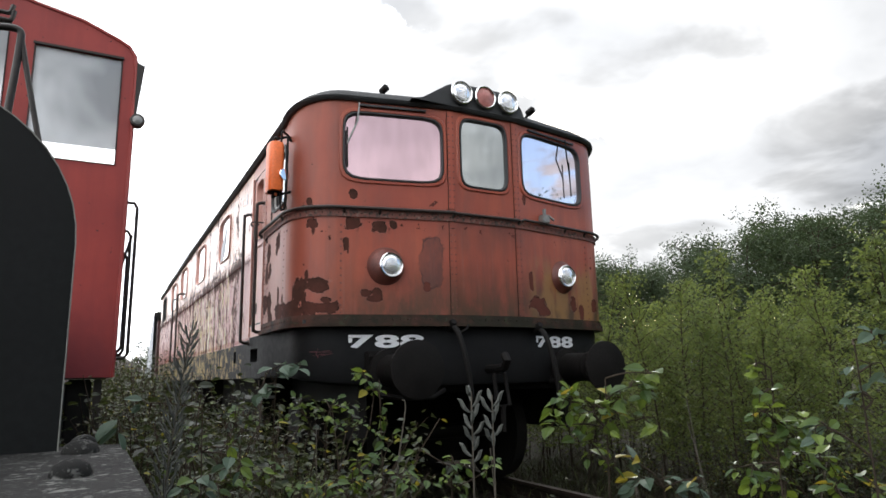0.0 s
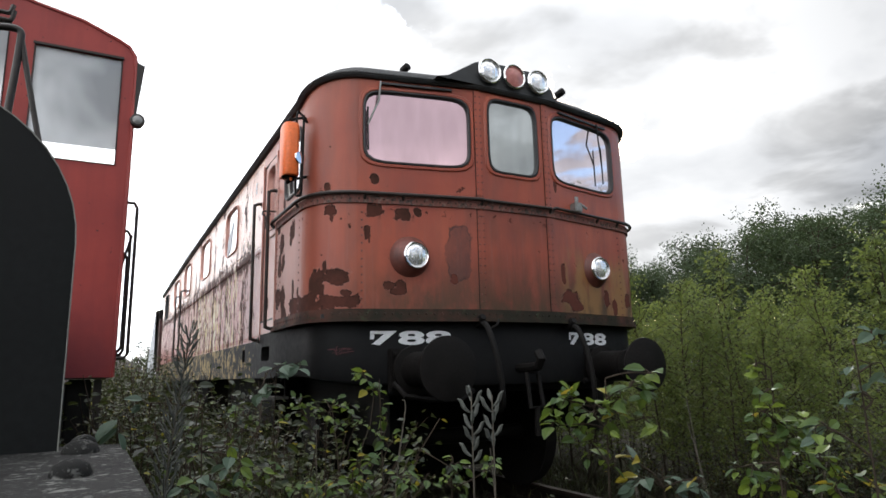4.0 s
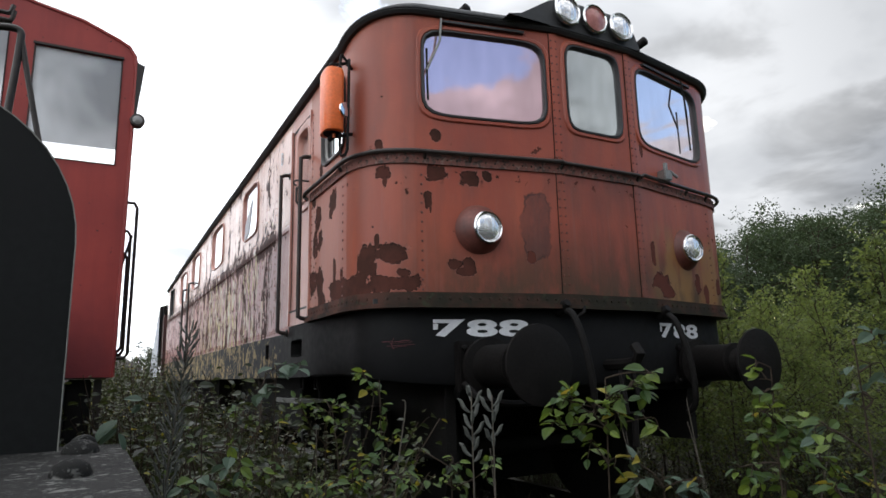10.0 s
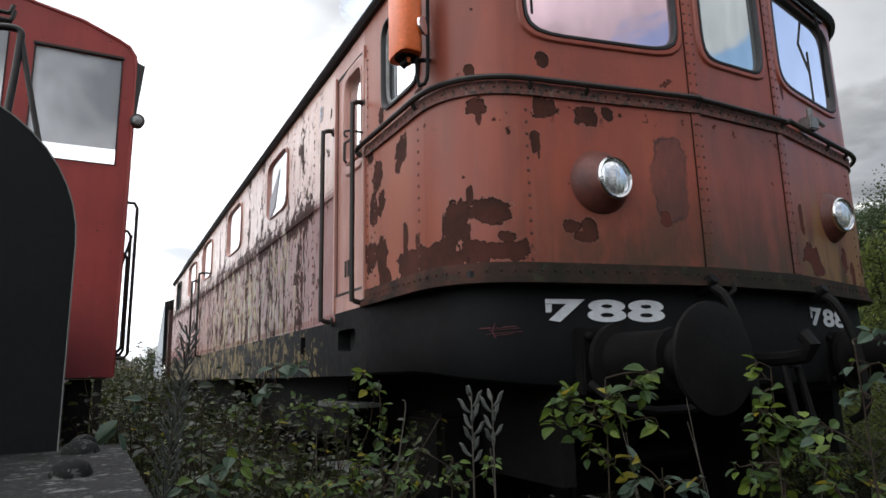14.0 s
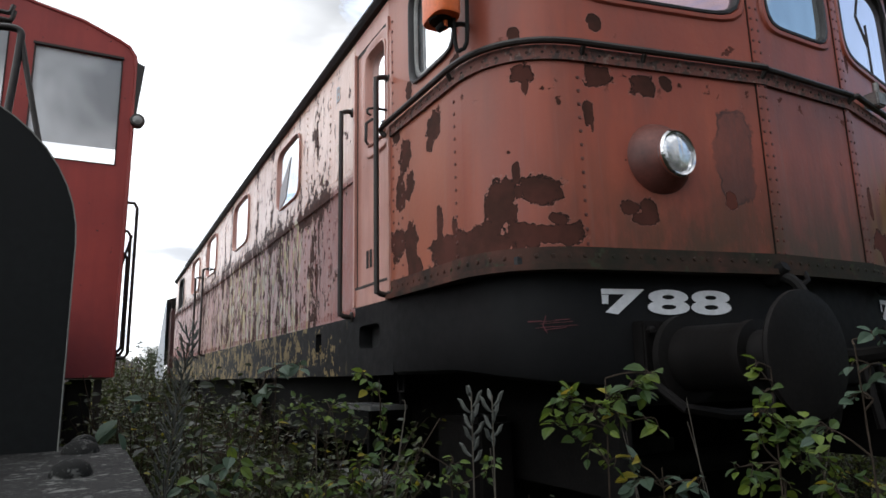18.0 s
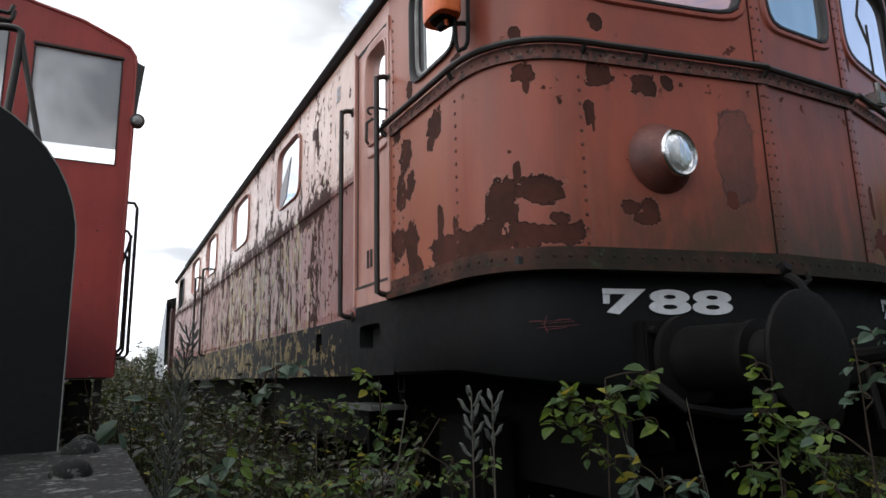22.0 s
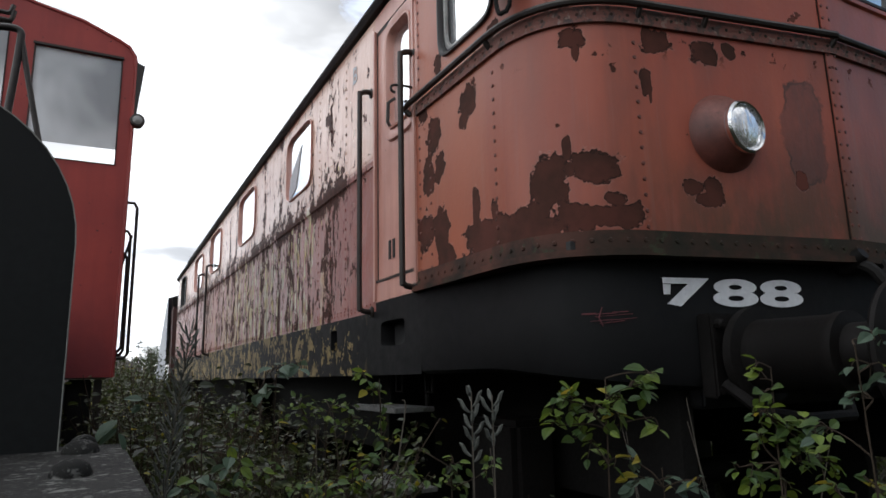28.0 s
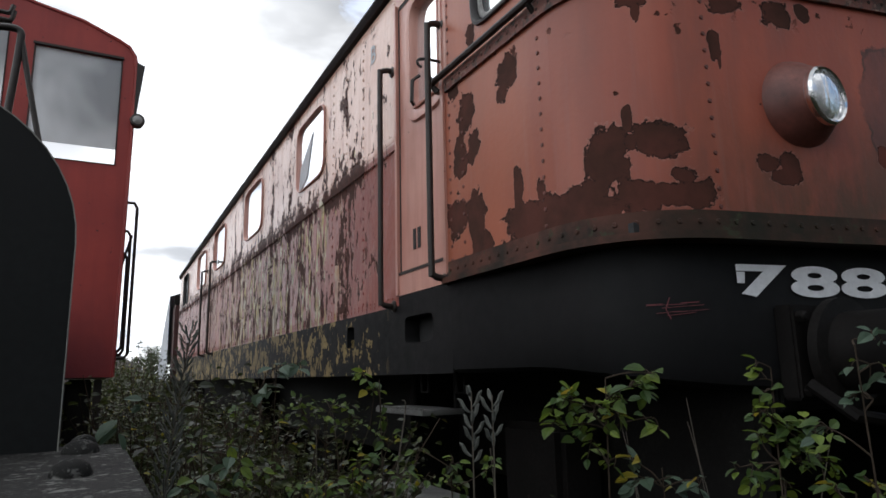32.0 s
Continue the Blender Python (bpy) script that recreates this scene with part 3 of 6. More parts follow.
def part(name, geo, mat, parent=None, label="", smooth=True, kind="", angle=40, weld=False):
    me = bpy.data.meshes.new(name)
    me.from_pydata([tuple(v) for v in geo.v], [], geo.f)
    if weld:
        bm = bmesh.new()
        bm.from_mesh(me)
        bmesh.ops.remove_doubles(bm, verts=bm.verts[:], dist=0.0005)
        bmesh.ops.recalc_face_normals(bm, faces=bm.faces[:])
        bm.to_mesh(me)
        bm.free()
    me.materials.append(M[mat] if isinstance(mat, str) else mat)
    me.validate()
    if smooth:
        me.shade_smooth()
        me.set_sharp_from_angle(angle=radians(angle))
    ob = new(name, me)
    ob.parent = parent
    return tagged(ob, label, "", "", kind)


def thing(name, label, category, m=None, group="", kind=""):
    ob = new(name)
    ob.empty_display_size = 0.2
    if m is not None:
        ob.matrix_basis = m
    return tagged(ob, label, category, group, kind)


# ---- the old locomotive ----
LEN, HALF = 11.85, 1.58


def half_plan():
    """Plan of the right front quarter, from the middle of the nose to the side."""
    pts = [(0, 0), (0.33, 0), (1.22, 0.185)]
    a, c, b = Vector((1.22, 0.185)), Vector((1.58, 0.257)), Vector((1.58, 0.62))
    for k in range(1, 13):
        t = k / 12
        p = a * (1 - t) ** 2 + c * 2 * t * (1 - t) + b * t * t
        pts.append((p.x, p.y))
    pts.append((1.58, LEN / 2))
    return [Vector(p) for p in pts]


PLAN = half_plan()
ARC = [0.0]
for _i in range(1, len(PLAN)):
    ARC.append(ARC[-1] + (PLAN[_i] - PLAN[_i - 1]).length)
A_SEAM, A_FACET, A_SIDE = ARC[1], ARC[2], ARC[-2]
A_MID = ARC[-1]
A_CUT, A_CAB = ARC[3], ARC[-3]


def plan(a, off=0.0):
    """The point of the plan at arc a from the nose (negative: the left side), off metres outside, and its normal."""
    s = -1 if a < 0 else 1
    a = abs(a)
    back = a > A_MID
    if back:
        a = 2 * A_MID - a
    i = 1
    while i < len(ARC) - 1 and ARC[i] < a:
        i += 1
    t = (a - ARC[i - 1]) / (ARC[i] - ARC[i - 1])
    p = PLAN[i - 1].lerp(PLAN[i], t)
    d = (PLAN[i] - PLAN[i - 1]).normalized()
    # smooth normals round the corner only
    if 3 <= i <= len(PLAN) - 2:
        d0 = (PLAN[i] - PLAN[i - 2]).normalized()
        d1 = (PLAN[min(i + 1, len(PLAN) - 1)] - PLAN[i - 1]).normalized()
        d = d0.lerp(d1, t).normalized()
    nrm = Vector((d.y, -d.x))
    p = p + nrm * off
    if back:
        p.y, nrm.y = LEN - p.y, -nrm.y
    return Vector((s * p.x, p.y, 0)), Vector((s * nrm.x, nrm.y, 0))


def at(a, z, off=0.0):
    p, _ = plan(a, off)
    return Vector((p.x, p.y, z))


def side_a(y):
    return A_SIDE + (y - 0.62)


def ztop(a):
    """Height of the roof's edge: it dips from the nose to the sides, less on the far side, and runs on almost level."""
    far = a > 0
    a = abs(a)
    y = plan(a)[0].y
    a = min(a, 2 * A_MID - a)
    drop = 0.13
    if y > LEN / 2:
        a = max(a, A_SIDE + 0.9)
    elif far and a > A_SEAM:
        drop = 0.10
    rise = 0.025 * min(1, max(0, (a - A_SEAM) / 0.3)) if far and y < LEN / 2 else 0.0
    if a < A_FACET:
        return 3.27 + rise
    if a < A_SIDE:
        t = (a - A_FACET) / (A_SIDE - A_FACET)
        return 3.27 + rise - drop * t * t
    return 3.27 + rise - drop - 0.07 * min(1, (a - A_SIDE) / 0.9) - 0.011 * max(0, y - 1.5) - 0.03 * max(0, y - 7)


def arcs(a0, a1, extra=()):
    """Arc stations between two arcs, dense where the plan turns."""
    s = {a0, a1, *extra}
    for k in ARC:
        for v in (k, -k, 2 * A_MID - k, k - 2 * A_MID):
            if a0 < v < a1:
                s.add(v)
    return sorted(s)


def band(geo, a0, a1, z0, z1, off=0.0, out=0.02, top=None):
    """A strip of sheet on the plan with a closed section."""
    rows = []
    for a in arcs(a0, a1):
        zt = top(a) if top else z1
        rows.append([at(a, z0, off), at(a, z0, off + out), at(a, zt, off + out), at(a, zt, off)])
    n = len(rows)
    geo.grid(rows, True)
    base = len(geo.v) - 4 * n
    geo.f += [tuple(base + k for k in range(4)), tuple(base + 4 * (n - 1) + k for k in (3, 2, 1, 0))]
    return geo


def superloop(a0, a1, z0, z1, n=56, e=6.5, grow=0.0):
    """A rectangle with round corners in arc and height."""
    ca, cz, ha, hz = (a0 + a1) / 2, (z0 + z1) / 2, abs(a1 - a0) / 2 + grow, (z1 - z0) / 2 + grow
    out = []
    for k in range(n):
        q = 2 * math.pi * (k + 0.5) / n
        c, s = math.cos(q), math.sin(q)
        m = max(abs(c), abs(s))
        c, s = c / m, s / m
        r = (abs(c) ** e + abs(s) ** e) ** (-1 / e)
        out.append((ca + ha * c * r, cz + hz * s * r, ca + ha * c, cz + hz * s))
    return out


def wall(geo, a0, a1, z0, z1, holes=(), top=None, depth=0.05, step=0.45):
    """A wall between two arcs with rounded openings and their reveals. holes: a0, a1, z0, z1, margin."""
    cuts = sorted(holes)
    a = a0
    zt = (lambda q: top(q)) if top else (lambda q: z1)

    def sheet(p, q, lo, hi):
        if q - p < 1e-4:
            return
        st = arcs(p, q, [p + (q - p) * k / max(1, int((q - p) / step)) for k in range(1, max(1, int((q - p) / step)))])
        geo.grid([[at(s, lo(s)), at(s, hi(s))] for s in st])

    for h0, h1, y0, y1, g in cuts:
        b0, b1, c0, c1 = h0 - g, h1 + g, y0 - g, y1 + g
        sheet(a, b0, lambda q: z0, zt)
        sheet(b0, b1, lambda q: z0, lambda q: c0)
        sheet(b0, b1, lambda q: c1, zt)
        loop = superloop(h0, h1, y0, y1)
        ha, hz = (h1 - h0) / 2, (y1 - y0) / 2
        n = len(loop)
        outer = []
        for (ia, iz, ra, rz) in loop:
            da, dz = (ra - (h0 + h1) / 2) / ha, (rz - (y0 + y1) / 2) / hz
            outer.append(at((b0 + b1) / 2 + da * (b1 - b0) / 2, (c0 + c1) / 2 + dz * (c1 - c0) / 2))
        # square off the four outer corners
        inner = [at(p[0], p[1]) for p in loop]
        inn2 = [at(p[0], p[1], -depth) for p in loop]
        rows = [outer, inner, inn2]
        geo.add([p for r in rows for p in r], [(i * n + j, i * n + (j + 1) % n, (i + 1) * n + (j + 1) % n, (i + 1) * n + j) for i in (0, 1) for j in range(n)])
        base = len(geo.v) - 3 * n
        for ca_, cz_ in ((b0, c0), (b1, c0), (b0, c1), (b1, c1)):
            cp = at(ca_, cz_)
            near = sorted(range(n), key=lambda k: (Vector(geo.v[base + k]) - cp).length)[:2]
            geo.v.append(tuple(cp))
            geo.f.append((len(geo.v) - 1, base + near[0], base + near[1]))
        a = b1
    sheet(a, a1, lambda q: z0, zt)
    # faces look outwards
    for k, q in enumerate(geo.f):
        p = [Vector(geo.v[i]) for i in q]
        c = sum(p, Vector()) / len(p)
        nr = (p[1] - p[0]).cross(p[2] - p[0])
        if nr.dot(c - Vector((0, min(max(c.y, 1.5), LEN - 1.5), c.z))) < 0:
            geo.f[k] = tuple(reversed(q))
    return geo


def window(loco, a0, a1, z0, z1, glass, name="window", off=-0.018, label="", thin=1.0, mat="rubber"):
    """A pane in a rubber frame; the frame is the part, the pane its piece."""
    g = Geo()
    secs = [(0.028, 0.002), (0.026, 0.014), (0.008, 0.016), (-0.006, 0.006), (-0.012, off - 0.004)]
    rows = []
    for grow, o in secs:
        grow *= thin
        rows.append([at(p[0], p[1], o) for p in superloop(a0, a1, z0, z1, grow=grow)])
    n = len(rows[0])
    g.grid(rows, True)
    fr = part(name, g, mat, loco, label or "black rubber window frame")
    p = Geo()
    lp = superloop(a0, a1, z0, z1, grow=0.004)
    front = [at(q[0], q[1], off) for q in lp]
    back = [at(q[0], q[1], off - 0.006) for q in lp]
    p.add(front + back, [tuple(range(n)), tuple(range(2 * n - 1, n - 1, -1))] + [(k, (k + 1) % n, n + (k + 1) % n, n + k) for k in range(n)])
    part("pane", p, glass, fr, "", smooth=False)
    return fr


def rivets(geo, pts, r=0.008):
    for a, z in pts:
        p, nr = plan(a)
        geo.dome((p.x, p.y, z), nr, r, 0.7)
    return geo


def text_mesh(s, width, height, bold=0.02):
    cu = bpy.data.curves.new("digits", "FONT")
    cu.body, cu.size, cu.offset = s, 1.0, bold
    cu.extrude = 0.0
    ob = new("digits", cu)
    dg = bpy.context.evaluated_depsgraph_get()
    me = ob.evaluated_get(dg).to_mesh()
    V = np.array([v.co[:] for v in me.vertices])
    F = [tuple(p.vertices) for p in me.polygons]
    ob.evaluated_get(dg).to_mesh_clear()
    bpy.data.objects.remove(ob)
    bpy.data.curves.remove(cu)
    lo, hi = V.min(0), V.max(0)
    V = (V - lo) / np.maximum(hi - lo, 1e-6) * (width, height, 0)
    return V, F


def wheel_at(loco, x, y, r=0.46):
    m = pose(x, y, r)
    w = new("wheel")
    w.parent = loco
    turn = pose(0, 0, 0, 0, 90, 0)
    g = Geo()
    s = 1 if x > 0 else -1
    g.lathe([(0.1, -0.1), (0.12, -0.09), (0.13, -0.03), (r - 0.09, -0.02), (r - 0.06, -0.065), (r, -0.06), (r, 0.04), (r + 0.028, 0.05), (r + 0.028, 0.075), (r - 0.06, 0.075), (0.1, 0.03)], pose(0, 0, 0, 0, -90 * s, 0), 36)
    me = part("wheel", g, "black", loco, "black steel wheel")
    bpy.data.objects.remove(w)
    me.matrix_basis = m
    WHEELS.append((me, x, y, r))


WHEELS = []


def build_loco():
    loco = thing("locomotive", "old orange-red locomotive with peeling paint on overgrown track", "locomotive")
    P = lambda name, g, mat, label="", smooth=True, kind="", parent=loco, angle=40: part(name, g, mat, parent, label, smooth, kind, angle, False)
    SOLE = 1.40
    # nose panels
    wl = (-1.235, -0.415, 2.585, 3.14)
    wr = (0.415, 1.235, 2.59, 3.165)
    wc = (-0.23, 0.228, 2.585, 3.18)
    g = wall(Geo(), -A_SEAM, A_SEAM, SOLE, 0, [(*wc, 0.05)], ztop)
    P("centre_panel", g, "front", "faded orange-red riveted nose panel with a window")
    P("nose_panel", wall(Geo(), -A_CUT, -A_SEAM, SOLE, 0, [(*wl, 0.04)], ztop), "front", "orange-red nose panel with torn brown patches")
    P("nose_panel", wall(Geo(), A_SEAM, A_CUT, SOLE, 0, [(*wr, 0.04)], ztop), "front", "orange-red nose panel with ochre undercoat showing")
    P("corner_panel", wall(Geo(), -A_CAB, -A_CUT, SOLE, 0, [], ztop), "front")
    P("corner_panel", wall(Geo(), A_CUT, A_SIDE, SOLE, 0, [], ztop), "front")
    # the left side: cab window, door, then the machine room
    cabw = (-side_a(1.04), -side_a(0.60), 2.44, 2.95)
    dr = (-side_a(1.84), -side_a(1.33))
    P("cab_side_panel", wall(Geo(), dr[1], -A_CAB, 1.392, 0, [(*cabw, 0.03)], ztop), "front", "lighter red cab side with torn paint")
    wins = [(3.06, 3.74, 2.405, 2.92), (4.94, 5.72, 2.40, 2.91), (6.86, 7.62, 2.38, 2.88)]
    cuts = [8.0, 6.25, 4.24, 1.84]
    for k in range(3):
        a, b, lo, hi = wins[2 - k]
        P("side_panel", wall(Geo(), -side_a(cuts[k]), -side_a(cuts[k + 1]), 1.342, 0, [(-side_a(b), -side_a(a), lo, hi, 0.03)], ztop), "side", "peeling red machine room side with cream runs")
    # door set back a little
    g = Geo()
    dw = (dr[0] + 0.19, dr[1] - 0.03, 2.31, 2.87)
    wall(g, dr[0], dr[1], 1.50, 2.96, [(*dw, 0.03)], None, 0.04)
    geo_in(g, 0.008)
    P("door", g, "door", "narrow red cab door with a tall window")
    frame_ = Geo()
    for a in dr:
        frame_.add(*prism([at(a - 0.012, 1.395, -0.03), at(a + 0.012, 1.395, -0.03), at(a + 0.012, 1.395, 0.012), at(a - 0.012, 1.395, 0.012)], (0, 0, 1.58)))
    P("door_frame", frame_, "door")
    for a0_, a1_, z0_, z1_ in ((dr[0] + 0.014, dr[0] + 0.022, 1.5, 2.955), (dr[1] - 0.022, dr[1] - 0.014, 1.5, 2.955), (dr[0] + 0.02, dr[1] - 0.02, 2.945, 2.957)):
        P("door_seal", band(Geo(), a0_, a1_, z0_, z1_, -0.012, 0.008), "rubber")
    P("door_sill", band(Geo(), dr[0], dr[1], 1.39, 1.50, -0.01, 0.012), "door")
    P("door_head", wall(Geo(), dr[0], dr[1], 2.96, 0, [], ztop), "door")
    P("door_step_strip", band(Geo(), dr[0], dr[1], 1.492, 1.506, -0.01, 0.016), "rail")
    # rear cab, other side and back end
    P("rear_cab_panel", wall(Geo(), -side_a(LEN - 0.62), -side_a(8.0), 1.342, 0, [(-side_a(10.75), -side_a(10.15), 2.22, 2.74, 0.03), (-side_a(9.1), -side_a(8.32), 2.31, 2.81, 0.03)], ztop), "side")
    P("tail_panel", wall(Geo(), -(2 * A_MID), -side_a(LEN - 0.62), 1.36, 0, [], ztop), "side")
    P("tail_panel", wall(Geo(), side_a(LEN - 0.62), 2 * A_MID, 1.36, 0, [], ztop), "side")
    P("far_side_panel", wall(Geo(), A_SIDE, side_a(LEN - 0.62), 1.36, 0, [], ztop), "side")
    # painted rims and glass
    for w_ in (wl, wr, wc):
        rows = [[at(p[0], p[1], o) for p in superloop(*w_, grow=gr)] for gr, o in ((0.048, 0.001), (0.040, 0.012), (0.022, 0.013), (0.016, 0.002))]
        P("window_rim", Geo().grid(rows, True), "front")
    window(loco, *wl, "pink", thin=0.6, off=-0.012, label="windscreen in black rubber with pinkish coated glass")
    window(loco, *wr, "pink_faint", thin=0.6, off=-0.012, label="windscreen in black rubber with faintly pink glass")
    window(loco, *wc, "grey_glass", thin=0.6, off=-0.012, label="narrow centre window with grey glass")
    window(loco, *cabw, "side_glass", thin=0.55, off=-0.035, label="cab side window in rubber")
    rows = [[at(p[0], p[1], o) for p in superloop(*cabw, grow=gr)] for gr, o in ((-0.012, -0.01), (-0.018, -0.006), (-0.030, -0.008), (-0.034, -0.02))]
    P("inner_frame", Geo().grid(rows, True), "step", "grey metal sliding frame in the cab window")
    window(loco, *dw, "side_glass", off=-0.03, thin=0.5, label="door window with rounded corners", mat="door")
    rows = [[at(p[0], p[1], o) for p in superloop(*dw, e=4.5, grow=gr)] for gr, o in ((0.080, -0.007), (0.072, 0.006), (0.03, 0.008), (0.012, -0.004))]
    P("door_window_rim", Geo().grid(rows, True), "door", "broad rounded rim painted with the door")
    for a, b, lo, hi in wins:
        window(loco, -side_a(b), -side_a(a), lo, hi, "side_glass", thin=0.3, off=-0.008, mat="door", label="machine room window")
    window(loco, -side_a(9.1), -side_a(8.32), 2.31, 2.81, "side_glass", thin=0.3, off=-0.008, mat="door", label="machine room window")
    window(loco, -side_a(10.75), -side_a(10.15), 2.22, 2.74, "dark_glass", thin=0.5, off=-0.02, label="dark rear cab window")
    cur = Geo()
    a0, a1 = -side_a(3.72), -side_a(3.36)
    cur.add([at(a0, 2.40, -0.003), at(a1, 2.80, -0.003), at(a0 + 0.05, 2.60, -0.003), at(a0 + 0.22, 2.48, -0.003), at(a0, 2.40, -0.006), at(a1, 2.80, -0.006), at(a0 + 0.05, 2.60, -0.006), at(a0 + 0.22, 2.48, -0.006)],
            [(0, 3, 1, 2), (6, 5, 7, 4), (0, 2, 6, 4), (2, 1, 5, 6), (1, 3, 7, 5), (3, 0, 4, 7)])
    P("torn_blind", cur, "curtain", "pale torn blind behind glass")
    # roof: edge rail, gutter and crowned top
    P("roof_edge", roof_edge(), "roof", "dark roof gutter")
    P("roof", roof_top(), "roof", "dark tarred roof")
    P("gutter_rail", Geo().tube([at(a, ztop(a) + 0.002, 0.040) for a in arcs(-side_a(9.8), side_a(9.8), [])], 0.010, 6), "roof")
    # belt: rusty riveted strip with a rail in front
    P("belt_strip", band(Geo(), -side_a(1.30), side_a(1.3), 2.255, 2.318, 0.0, 0.014), "strip", "rusty flaking belt strip")
    P("side_belt_strip", band(Geo(), -side_a(LEN - 0.62), dr[0] - 0.02, 2.165, 2.245, 0.0, 0.010), "side")
    bel = [at(a, 2.325, 0.036) for a in arcs(-side_a(1.34), -A_SEAM, [-side_a(1.0)])]
    bel = [at(-side_a(1.36), 2.28, 0.012), at(-side_a(1.37), 2.31, 0.036)] + bel + [at(-A_SEAM + 0.02, 2.33, 0.01)]
    P("belt_rail", Geo().tube(bel, 0.015, 8), "rail", "dark iron grab rail")
    mid = [at(-A_SEAM, 2.32, 0.034), at(0, 2.32, 0.034), at(A_SEAM, 2.32, 0.034)]
    P("belt_rail", Geo().tube(mid, 0.014, 8), "rail")
    far = [at(A_SEAM + 0.03, 2.32, 0.02), at(A_SEAM + 0.05, 2.33, 0.04)] + [at(a, 2.328, 0.04) for a in arcs(A_SEAM + 0.1, side_a(1.2))] + [at(side_a(1.25), 2.3, 0.02)]
    P("belt_rail", Geo().tube(far, 0.015, 8), "rail")
    for a in (-A_SEAM, A_SEAM, -0.95, 0.95, -A_FACET, A_FACET, -A_SIDE):
        P("rail_bracket", Geo().tube([at(a, 2.28, 0.0), at(a, 2.30, 0.02), at(a, 2.322, 0.036)], 0.012, 6), "rail")
    # sole flange with rivets, nose only
    P("sole_band", band(Geo(), -side_a(1.30), side_a(1.3), 1.40, 1.475, 0.0, 0.012), "sole", "dark mossy riveted sole strip")
    P("sole_lip", band(Geo(), -side_a(1.33), side_a(1.33), 1.384, 1.408, -0.07, 0.10), "sole")
    # seams between panels
    for a in (-A_SEAM, A_SEAM):
        P("seam_strip", band(Geo(), a - 0.03, a + 0.03, 1.475, 3.24, 0.0, 0.006), "front")
        P("seam_gap", band(Geo(), a - 0.036, a - 0.031, 1.475, 3.235, 0.0, 0.003), "black", "dark open joint")
    # rivets
    rv = Geo()
    zz = lambda p, q, d: [p + k * d for k in range(int((q - p) / d) + 1)]
    for a in (-A_SEAM - 0.018, -A_SEAM + 0.018, A_SEAM - 0.018, A_SEAM + 0.018):
        for z in zz(1.48, 3.22, 0.055):
            p, nr = plan(a)
            rv.dome((p.x + nr.x * 0.006, p.y + nr.y * 0.006, z), nr, 0.0075, 0.7)
    rivets(rv, [(a, z) for a in (-A_FACET - 0.02, A_FACET + 0.02, -A_SIDE + 0.0, A_SIDE) for z in zz(1.49, 2.2, 0.058)], 0.0085)
    rivets(rv, [(a, z) for a in (dr[1] + 0.05, dr[1] + 0.16) for z in zz(1.42, 2.15, 0.06)], 0.0085)
    rivets(rv, [(dr[1] + 0.05, z) for z in zz(2.2, 2.95, 0.06)], 0.0085)
    P("nose_rivets", rv, "housing", "", kind="stuff")
    rv = Geo()
    for a in np.arange(-side_a(1.28), A_FACET + 0.3, 0.062):
        p, nr = plan(float(a))
        rv.dome((p.x + nr.x * 0.012, p.y + nr.y * 0.012, 1.44), nr, 0.0095, 0.7)
        rv.dome((p.x + nr.x * 0.012, p.y + nr.y * 0.012, 2.285), nr, 0.008, 0.7)
    P("sole_rivets", rv, "sole", "", kind="stuff")
    rv = Geo()
    for y in np.arange(1.92, 9.8, 0.06):
        for z in (1.365, 1.385, 2.155, 2.255):
            p, nr = plan(-side_a(float(y)))
            rv.dome((p.x - (0.01 if z > 2 else 0), p.y, z), nr, 0.008, 0.7)
    for y in (1.87, 2.33, 2.62, 2.88, 3.95, 4.55, 5.9, 6.25, 7.75, 8.1, 9.4, 9.9):
        for z in zz(1.40, 3.02, 0.062):
            p, nr = plan(-side_a(y))
            rv.dome((p.x, p.y, z), nr, 0.0095, 0.7)
    P("side_rivets", rv, "side", "", kind="stuff")
    # headlights
    for x in (-0.875, 0.875):
        y0 = 0.185 * (abs(x) - 0.33) / 0.89
        m = pose(x, y0 + 0.015, 1.862, 90, 0, 0)
        hd = P("headlight", Geo().lathe([(0.165, -0.03), (0.160, 0.0), (0.145, 0.03), (0.122, 0.058), (0.104, 0.078), (0.098, 0.085)], m, 36), "housing", "domed headlight housing with a round clear lamp")
        part("rim", Geo().lathe([(0.097, 0.075), (0.101, 0.085), (0.101, 0.10), (0.093, 0.108), (0.086, 0.104), (0.084, 0.092), (0.08, 0.082)], m, 36), "chrome", hd, "chrome rim")
        lens(hd, m, 0.085, 0.093)
    # roof lamps in their fairing
    cx = -0.008
    fg = Geo()
    sec = [(-0.70, 3.27), (-0.60, 3.30), (-0.36, 3.46), (-0.26, 3.495), (0.26, 3.495), (0.345, 3.46), (0.40, 3.37), (0.44, 3.27)]
    rows = []
    for y, k in ((-0.045, 0.96), (-0.035, 1.0), (0.12, 1.0), (0.5, 0.75), (0.85, 0.35)):
        rows.append([Vector((cx + x, y, 3.27 + (z - 3.27) * k)) for x, z in sec])
    fg.grid(rows)
    fg.f.append(tuple(range(len(sec))))
    fair = P("lamp_fairing", outward(fg, (-0.008, 0.6, 3.2)), "roof", "black fairing for three roof lamps")
